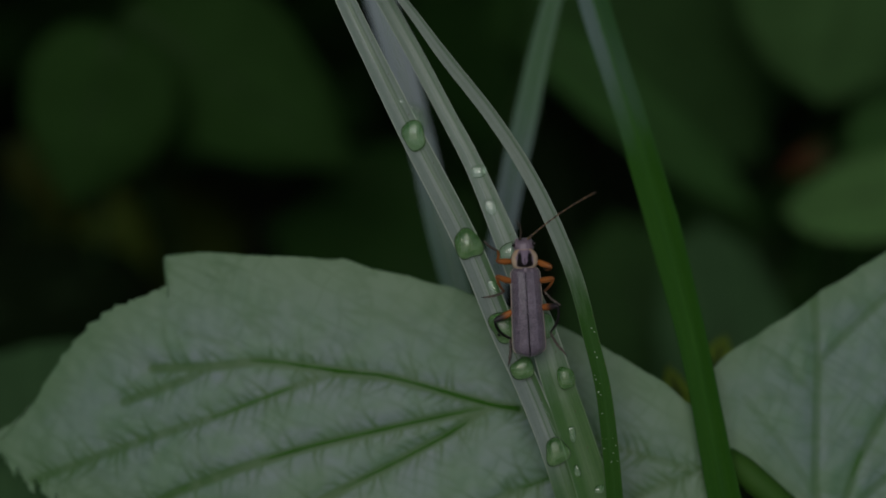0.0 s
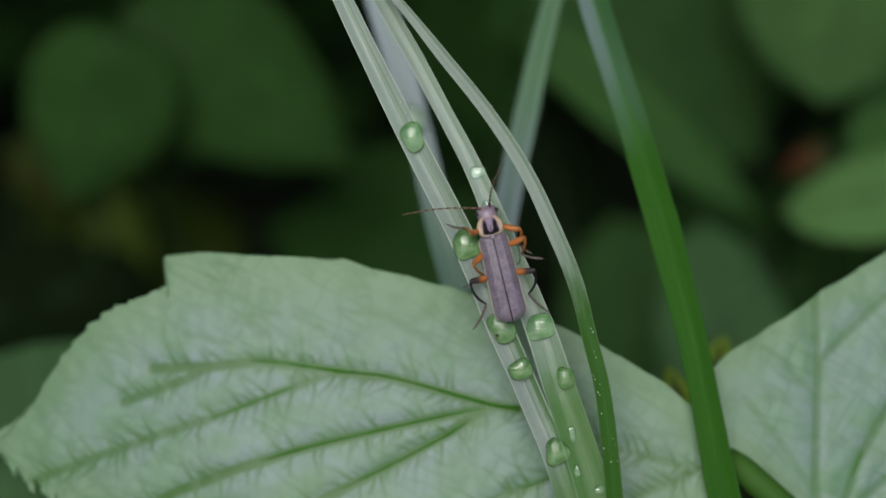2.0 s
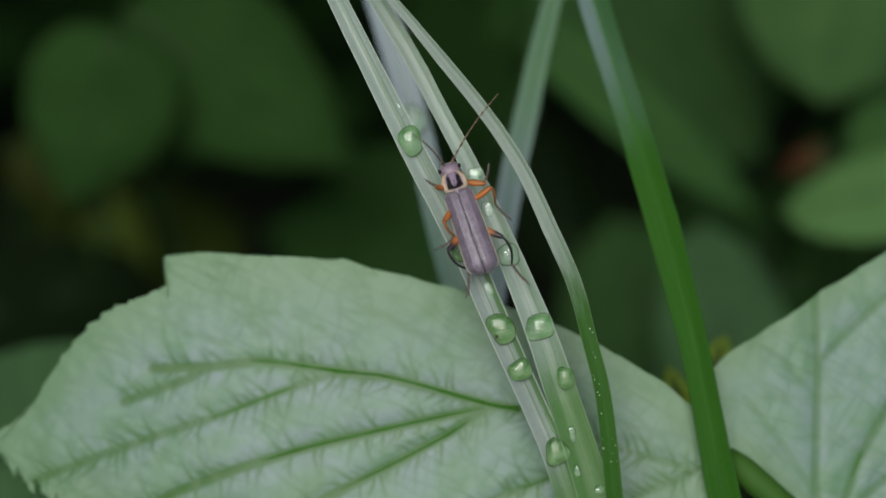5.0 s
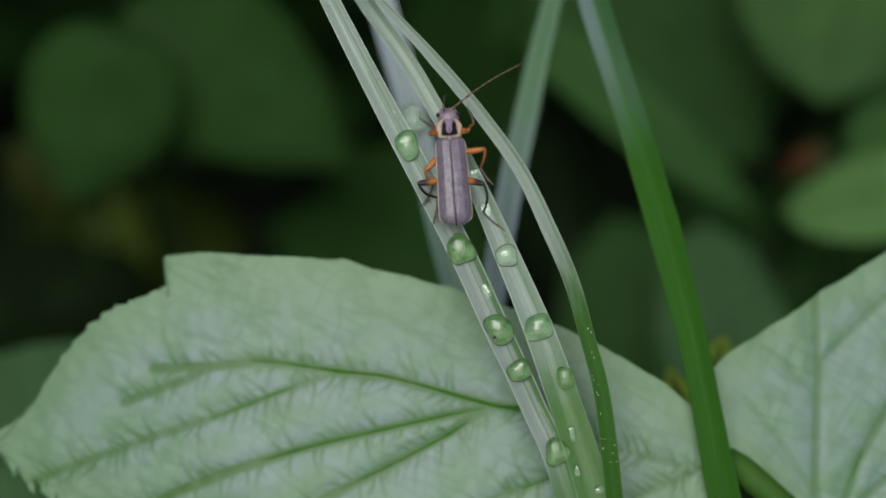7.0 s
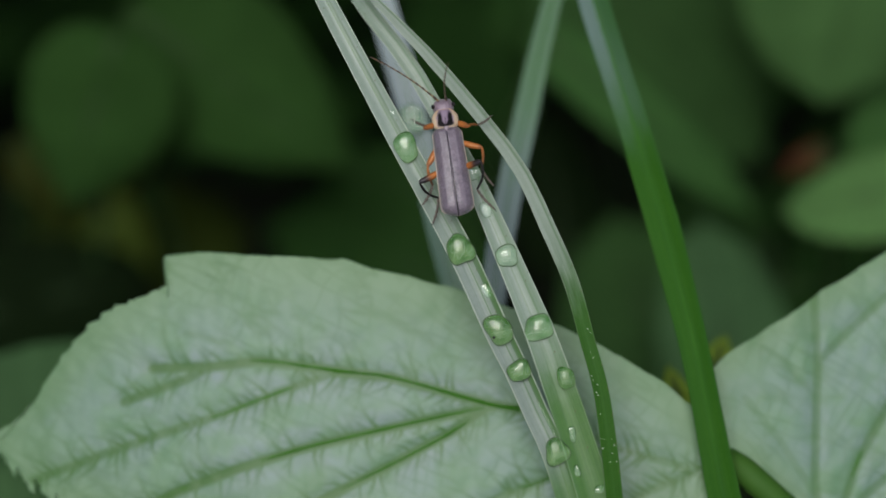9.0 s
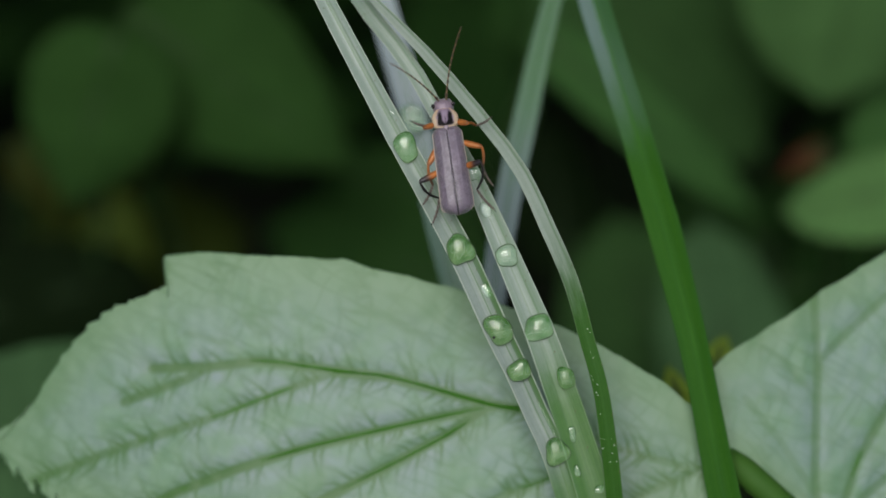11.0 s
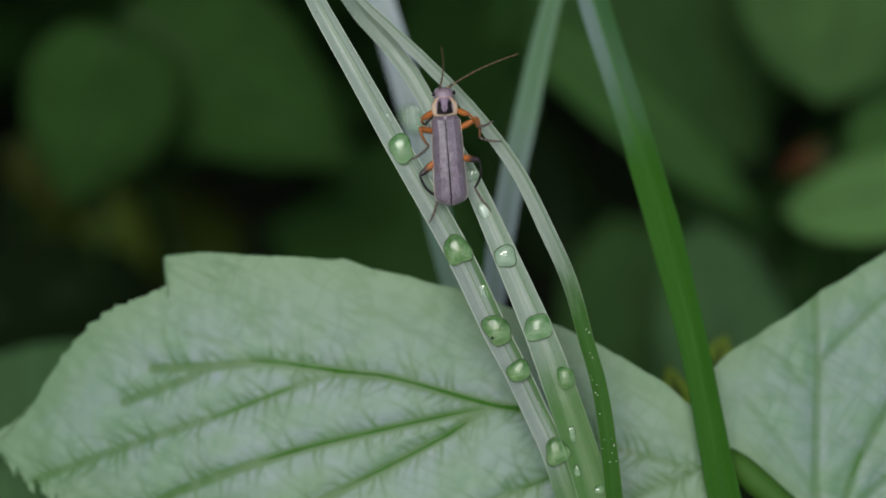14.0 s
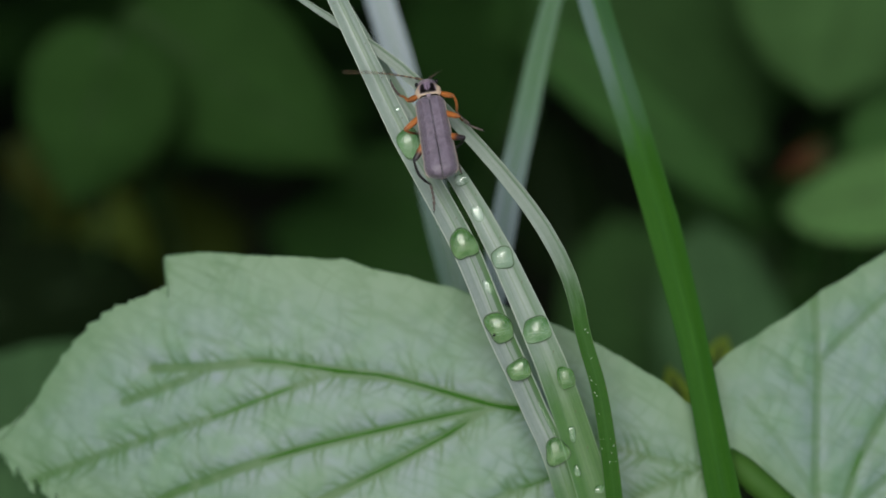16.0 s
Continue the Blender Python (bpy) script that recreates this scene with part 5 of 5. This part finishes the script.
TIPS += [
    (15.2, -2.26, 17.46, 3.54, 23.44), (15.4, -2.26, 18.51, 0.93, 18.51), (15.5, -2.44, 17.46, 0.93, 19.49), (15.6, -2.44, 16.88, 1.62, 23.84), (15.8, -2.44, 16.77, 3.66, 22.97),
    (15.9, -4.87, 16.88, 2.96, 21.52), (16, -10.27, 17.93, -0.52, 17.58),
]


def row_at(rows, t):
    if t <= rows[0][0]:
        return rows[0][1:]
    for a, b in zip(rows, rows[1:]):
        if t <= b[0]:
            f = (t - a[0]) / (b[0] - a[0])
            return [x + (y - x) * f for x, y in zip(a[1:], b[1:])]
    return rows[-1][1:]


def gait(t, kind, side):
    """Between 4.0 and 6.5 s the beetle climbs three feet at a time: each foot holds, swings on in two steps, and holds again."""
    if not 4.0 < t < 6.5:
        return t
    lead = (kind == "middle") == (side > 0)
    done = sum(0.5 * min(1.0, max(0.0, (t - a) / 0.4)) for a in ((4.3, 5.4) if lead else (4.85, 5.9)))
    return 4.0 + 2.5 * done


def body_pose(t):
    """Origin at the back of the shield; y forward, z out of the back. A short view of the body means that it tips nose-away."""
    x, u, tx, tu = row_at(BODY, t)
    along = Vector((x - tx, u - tu))
    tip = math.acos(min(1.0, along.length / 9.15))
    if t < 15:
        tip = min(tip, radians(12))
    flat = along.normalized()
    fwd = (RIGHT * flat.x + UPWARD * flat.y) * math.cos(tip) + AWAY * math.sin(tip)
    out = -AWAY * math.cos(tip) + (RIGHT * flat.x + UPWARD * flat.y) * math.sin(tip)
    m = Matrix((fwd.cross(out), fwd, out)).transposed().to_4x4()
    return Matrix.Translation(at(x, u, -1.5)) @ m


def nod(t):
    pivot = Matrix.Translation((0, 0.0001, 0.0004))
    return pivot @ Matrix.Rotation(-radians(row_at(NOD, t)[0]), 4, "X") @ pivot.inverted()


def stretch(a, target, length, lean):
    """From a towards target as seen on the sheet, at its true length; lean is the sign of what is left over, out of or into the sheet."""
    d = Vector((target[0] - a.x, target[1] - a.y))
    r = min(d.length, length * 0.98)
    d = d.normalized() * r
    return Vector((a.x + d.x, a.y + d.y, a.z + lean * math.sqrt(length ** 2 - r * r)))


def on_sheet(p):
    q = (p - CENTRE) * 1000
    return Vector((q.dot(RIGHT), q.dot(UPWARD), q.dot(AWAY)))


def aim(a, b, inverse, out):
    """Pose in the beetle's space of a piece that runs from a to b."""
    p, q = at(*a), at(*b)
    y = (q - p).normalized()
    x = y.cross(out).normalized()
    z = x.cross(y)
    m = Matrix((x, y, z)).transposed().to_4x4()
    return inverse @ Matrix.Translation(p) @ m


# ---- undergrowth: blurred broad leaves further back ----
def back_leaf(where, length, width, angle, lean, material, label, seed, roll=0.0, blunt=0.75, skew=0.0, late=0.72):
    """A leaf whose base is at where; it points angle degrees anticlockwise from across, and its tip leans away by lean degrees.
    skew makes one half broader, late moves the broadest place towards the tip."""
    rng = random.Random(seed)
    base = at(*where)
    a = radians(angle)
    flat = RIGHT * math.cos(a) + UPWARD * math.sin(a)
    fwd = flat * math.cos(radians(lean)) + AWAY * math.sin(radians(lean))
    out = -AWAY * math.cos(radians(lean)) + flat * math.sin(radians(lean))
    side = fwd.cross(out)
    side, out = side * math.cos(radians(roll)) + out * math.sin(radians(roll)), out * math.cos(radians(roll)) - side * math.sin(radians(roll))
    nu, nv = 60, 33
    verts, floats = [], []
    for i in range(nu + 1):
        t = i / nu
        w = width * 0.5 * (max(0.0, math.sin(math.pi * t ** late)) ** blunt) * (1 + 0.05 * noise.noise(Vector((t * 9, seed, 0))))
        w = max(w, 0.05)
        tooth = 0.05 * (1 - (t * 17) % 1.0)
        for j in range(nv):
            c = 2 * j / (nv - 1) - 1
            x = c * w * (1 + tooth * abs(c) ** 6) * (1 + skew * c)
            y = t * length - 0.05 * length * abs(c)
            side_v = abs((t * 9 - abs(c) * 1.6) % 1.0 - 0.5) * 2
            v = max(math.exp(-(c * w / 0.6) ** 2), 0.7 * max(0, side_v - 0.75) * 4)
            z = -0.10 * width * c * c - 0.10 * length * t * t + 0.7 * noise.noise(Vector((x * 0.12, y * 0.12, seed))) - 0.5 * v
            verts.append((side * x + fwd * y + out * z) / 1000)
            floats.append(v * 0.8)
    faces = [(i * nv + j, i * nv + j + 1, (i + 1) * nv + j + 1, (i + 1) * nv + j) for i in range(nu) for j in range(nv - 1)]
    leaf = thing("undergrowth_leaf", base, label, "leaf", "undergrowth leaves")
    part_data("leaf_blade", verts, faces, material, leaf, floats=floats)
    mid = [Vector((0, 0, 0))] + [(fwd * t * length + out * (-0.1 * length * t * t - 0.9)) / 1000 for t in (0.25, 0.5, 0.75, 0.97)]
    v, f = tube(mid, [0.0008, 0.0006, 0.0005, 0.0003, 0.0001], 6, 4)
    part_data("midrib", v, f, M_STEM, leaf)
    foot = base + AWAY * 0.03 - flat * 0.03
    foot.z = -0.02
    bend = (base * 2 + foot) / 3 - fwd * length * 0.0002
    v, f = tube([base, bend, (bend + foot) / 2, foot], [0.0008, 0.001, 0.0012, 0.0014], 6, 6, base)
    part_data("leaf_stalk", v, f, M_STEM, leaf)
    return leaf


# each leaf's light or shade is given by its copy of the green
DEEP, DIM, LIT, SHADED, MID, BRIGHT_LIT, HALF_LIT = M_BACK_DEEP_SHADE, M_BACK, M_BACK_LIT, M_BACK_SHADED, M_BACK_MID, M_BACK_BRIGHT_LIT, M_BACK_HALF_LIT
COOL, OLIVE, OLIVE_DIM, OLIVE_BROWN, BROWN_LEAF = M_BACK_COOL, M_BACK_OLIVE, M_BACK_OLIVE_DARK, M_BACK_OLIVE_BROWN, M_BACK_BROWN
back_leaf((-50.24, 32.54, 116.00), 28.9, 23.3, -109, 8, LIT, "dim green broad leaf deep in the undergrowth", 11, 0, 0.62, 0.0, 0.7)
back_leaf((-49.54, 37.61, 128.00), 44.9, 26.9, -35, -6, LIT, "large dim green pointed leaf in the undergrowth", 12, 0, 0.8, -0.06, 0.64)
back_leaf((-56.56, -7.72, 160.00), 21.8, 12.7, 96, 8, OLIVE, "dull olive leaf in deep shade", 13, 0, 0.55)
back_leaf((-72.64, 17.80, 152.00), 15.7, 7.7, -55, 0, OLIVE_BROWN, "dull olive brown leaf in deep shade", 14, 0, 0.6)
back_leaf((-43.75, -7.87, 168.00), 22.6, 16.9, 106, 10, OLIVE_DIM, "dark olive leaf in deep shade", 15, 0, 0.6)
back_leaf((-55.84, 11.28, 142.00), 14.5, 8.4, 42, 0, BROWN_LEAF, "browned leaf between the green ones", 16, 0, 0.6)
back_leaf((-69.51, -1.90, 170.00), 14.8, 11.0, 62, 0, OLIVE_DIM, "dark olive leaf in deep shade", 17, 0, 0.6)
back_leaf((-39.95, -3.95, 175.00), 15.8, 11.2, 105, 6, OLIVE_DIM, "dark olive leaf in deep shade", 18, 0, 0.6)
back_leaf((-83.21, -12.28, 150.00), 35.3, 21.9, 14, 0, DEEP, "leaf coloured nearly black for the shade of the depth", 19, 0, 0.5)
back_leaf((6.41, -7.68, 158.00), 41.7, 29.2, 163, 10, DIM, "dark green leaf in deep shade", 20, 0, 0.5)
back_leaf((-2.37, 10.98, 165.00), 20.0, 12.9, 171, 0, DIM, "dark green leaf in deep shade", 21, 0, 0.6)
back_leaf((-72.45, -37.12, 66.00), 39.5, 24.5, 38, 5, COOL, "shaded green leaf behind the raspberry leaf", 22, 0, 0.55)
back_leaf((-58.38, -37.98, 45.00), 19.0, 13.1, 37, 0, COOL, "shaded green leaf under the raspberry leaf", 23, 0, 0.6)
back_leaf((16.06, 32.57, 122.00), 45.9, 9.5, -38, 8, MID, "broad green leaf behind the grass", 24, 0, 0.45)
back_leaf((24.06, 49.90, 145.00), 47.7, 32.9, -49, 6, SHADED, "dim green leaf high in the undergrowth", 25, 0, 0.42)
back_leaf((66.04, 56.49, 116.00), 35.5, 34.7, -101, 5, HALF_LIT, "smooth green leaf above the others", 26, 0, 0.42)
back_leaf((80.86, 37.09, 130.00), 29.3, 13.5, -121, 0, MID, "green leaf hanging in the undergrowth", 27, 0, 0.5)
back_leaf((76.76, 10.56, 104.00), 26.8, 14.1, -171, 0, BRIGHT_LIT, "lit green leaf behind the raspberry leaf", 28, -22, 0.42)
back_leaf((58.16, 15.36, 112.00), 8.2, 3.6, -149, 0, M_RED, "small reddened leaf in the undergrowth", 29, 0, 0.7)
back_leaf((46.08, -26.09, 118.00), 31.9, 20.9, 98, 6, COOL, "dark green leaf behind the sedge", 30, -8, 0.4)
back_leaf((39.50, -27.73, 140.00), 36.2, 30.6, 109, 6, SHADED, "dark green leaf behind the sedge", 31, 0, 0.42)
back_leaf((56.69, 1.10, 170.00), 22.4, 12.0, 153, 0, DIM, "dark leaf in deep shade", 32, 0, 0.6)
back_leaf((22.92, -2.94, 175.00), 33.4, 17.2, 102, 6, DEEP, "leaf coloured nearly black for the shade of the depth", 33, 0, 0.5)
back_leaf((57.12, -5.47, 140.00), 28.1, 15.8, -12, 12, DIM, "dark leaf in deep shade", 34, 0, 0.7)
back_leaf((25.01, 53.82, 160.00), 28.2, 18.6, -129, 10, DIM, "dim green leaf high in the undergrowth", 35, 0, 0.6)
back_leaf((28.06, -19.55, 28.00), 6.7, 3.0, 109, 0, M_YELLOW, "small yellowed leaf tip between the leaves", 36, 0, 0.75)
back_leaf((31.76, -14.29, 34.00), 4.6, 2.9, 68, 0, M_YELLOW, "small yellowed leaf tip between the leaves", 37, 0, 0.75)


def thicket():
    """Uncountable small leaves and stems that fill the dark depth, and an added overhang out of view that shades it."""
    rng = random.Random(5)
    verts, faces, floats = [], [], []
    for k in range(8300):
        high = 1500 <= k < 6500
        p = Vector((rng.uniform(-0.5, 0.5), rng.uniform(0.30, 0.9), 0))
        p.z = rng.uniform(0.0, 0.10 + 0.55 * max(0, p.y - 0.28))
        w = rng.uniform(0.010, 0.022)
        # unseen leaves overhead, added to keep the sky off the background
        if high:
            p = Vector((rng.uniform(-0.9, 0.9), rng.uniform(0.15, 1.2), 0))
            p.z = 0.26 + 0.25 * max(0, 0.3 - p.y) + rng.random() * 0.7
            w = rng.uniform(0.02, 0.04)
            if p.y > 0.45 or abs(p.x) > 0.45:
                swing = 1 + 0.9 * noise.noise(Vector((p.x * 2.5, p.y * 2.5, 7)))
                p = Vector((p.x * swing, 0.45 + (p.y - 0.45) * swing if p.y > 0.45 else p.y, p.z * (0.75 + 0.5 * rng.random())))
        # front of the overhang, also out of view, added to shade the back leaves
        if k >= 6500:
            p = Vector((rng.uniform(-0.40, 0.40), rng.uniform(0.05, 0.40), 0))
            p.z = 0.36 + rng.random() * 0.3
            w = rng.uniform(0.018, 0.034)
        a = rng.uniform(0, 6.28)
        fwd = Vector((math.cos(a), math.sin(a), rng.uniform(-0.5, 0.3))).normalized()
        side = fwd.cross(Vector((0, 0, 1))).normalized()
        b = len(verts)
        for t, h in ((0, 0.05), (0.3, 0.8), (0.65, 0.75), (1, 0.03)):
            c = p + fwd * t * w * 2.2 - Vector((0, 0, t * t * w * 0.5))
            verts += [c - side * w * h, c + Vector((0, 0, -w * 0.12)), c + side * w * h]
        for i in range(3):
            for j in range(2):
                faces.append((b + i * 3 + j, b + i * 3 + j + 1, b + i * 3 + j + 4, b + i * 3 + j + 3))
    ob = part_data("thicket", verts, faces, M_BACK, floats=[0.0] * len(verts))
    tagged(ob, "dark tangle of small leaves in the depth, with an added unseen overhang for shade", "undergrowth", kind="stuff")


thicket()


def ground_cover():
    """Low leaves on the ground round the place, past the thicket and behind the eye."""
    rng = random.Random(9)
    verts, faces = [], []
    for k in range(9000):
        a, far = rng.uniform(0, 6.283), 0.5 + 8.0 * rng.random() ** 1.7
        p = Vector((far * math.cos(a), 0.2 + far * math.sin(a), 0))
        if abs(p.x) < 0.6 and -0.35 < p.y < 1.2:
            continue
        p.z = -0.01 + rng.random() ** 2 * 0.16 * (1 + noise.noise(Vector((p.x, p.y, 1))))
        w = rng.uniform(0.015, 0.045)
        b = rng.uniform(0, 6.283)
        fwd = Vector((math.cos(b), math.sin(b), rng.uniform(-0.2, 0.4))).normalized()
        side = fwd.cross(Vector((0, 0, 1))).normalized()
        n = len(verts)
        for t, h in ((0, 0.05), (0.3, 0.8), (0.65, 0.75), (1, 0.03)):
            c = p + fwd * t * w * 2.2 - Vector((0, 0, t * t * w * 0.5))
            verts += [c - side * w * h, c + Vector((0, 0, -w * 0.12)), c + side * w * h]
        for i in range(3):
            for j in range(2):
                faces.append((n + i * 3 + j, n + i * 3 + j + 1, n + i * 3 + j + 4, n + i * 3 + j + 3))
    ob = part_data("ground_cover", verts, faces, M_BACK_BRIGHT_LIT, floats=[0.0] * len(verts))
    tagged(ob, "low green leaves covering the ground round the thicket", "undergrowth", kind="stuff")


ground_cover()


def motions():
    for blade in SWAYING:
        blade.move()
    for drop, blade, s, here in DROPS:
        walk(drop, [(t, blade.carry(s, t) @ Matrix.Translation(here)) for t in blade.times()])
    ticks = [k / 10 for k in range(0, 161)]
    walk(beetle, [(t, body_pose(t)) for t in ticks])
    for piece in NODDING:
        walk(piece, [(t, nod(t)) for t, _ in NOD])
    for (kind, side), (femur, tibia, tarsus) in LEG_PIECES.items():
        hip, lf, lt, ls = LEGS[kind]
        rows = STEPS[kind, side] + LATER[kind, side]
        one, two, three = [], [], []
        for t in ticks:
            m = body_pose(t)
            inv, out = m.inverted(), m.col[2].to_3d()
            h = on_sheet(m @ (Vector((hip[0] * side, hip[1], hip[2])) / 1000))
            kx, ku, ax, au, cx, cu = row_at(rows, gait(t, kind, side))
            knee = stretch(h, (kx, ku), lf, -1)
            ankle = stretch(knee, (ax, au), lt, 1)
            claw = stretch(ankle, (cx, cu), ls, 0)
            one.append((t, aim(h, knee, inv, out)))
            two.append((t, aim(knee, ankle, inv, out)))
            three.append((t, aim(ankle, claw, inv, out)))
        walk(femur, one)
        walk(tibia, two)
        walk(tarsus, three)
    for side, feeler in FEELERS.items():
        rows = []
        for t in ticks:
            m = body_pose(t)
            inv, out = m.inverted(), m.col[2].to_3d()
            root = on_sheet(m @ nod(t) @ (Vector((0.38 * side, 2.85, 0.65)) / 1000))
            lx, lu, rx, ru = row_at(TIPS, t)
            tip = stretch(root, (lx, lu) if side < 0 else (rx, ru), ANT_LONG, -1)
            rows.append((t, aim(root, tip, inv, out)))
        walk(feeler, rows)


motions()
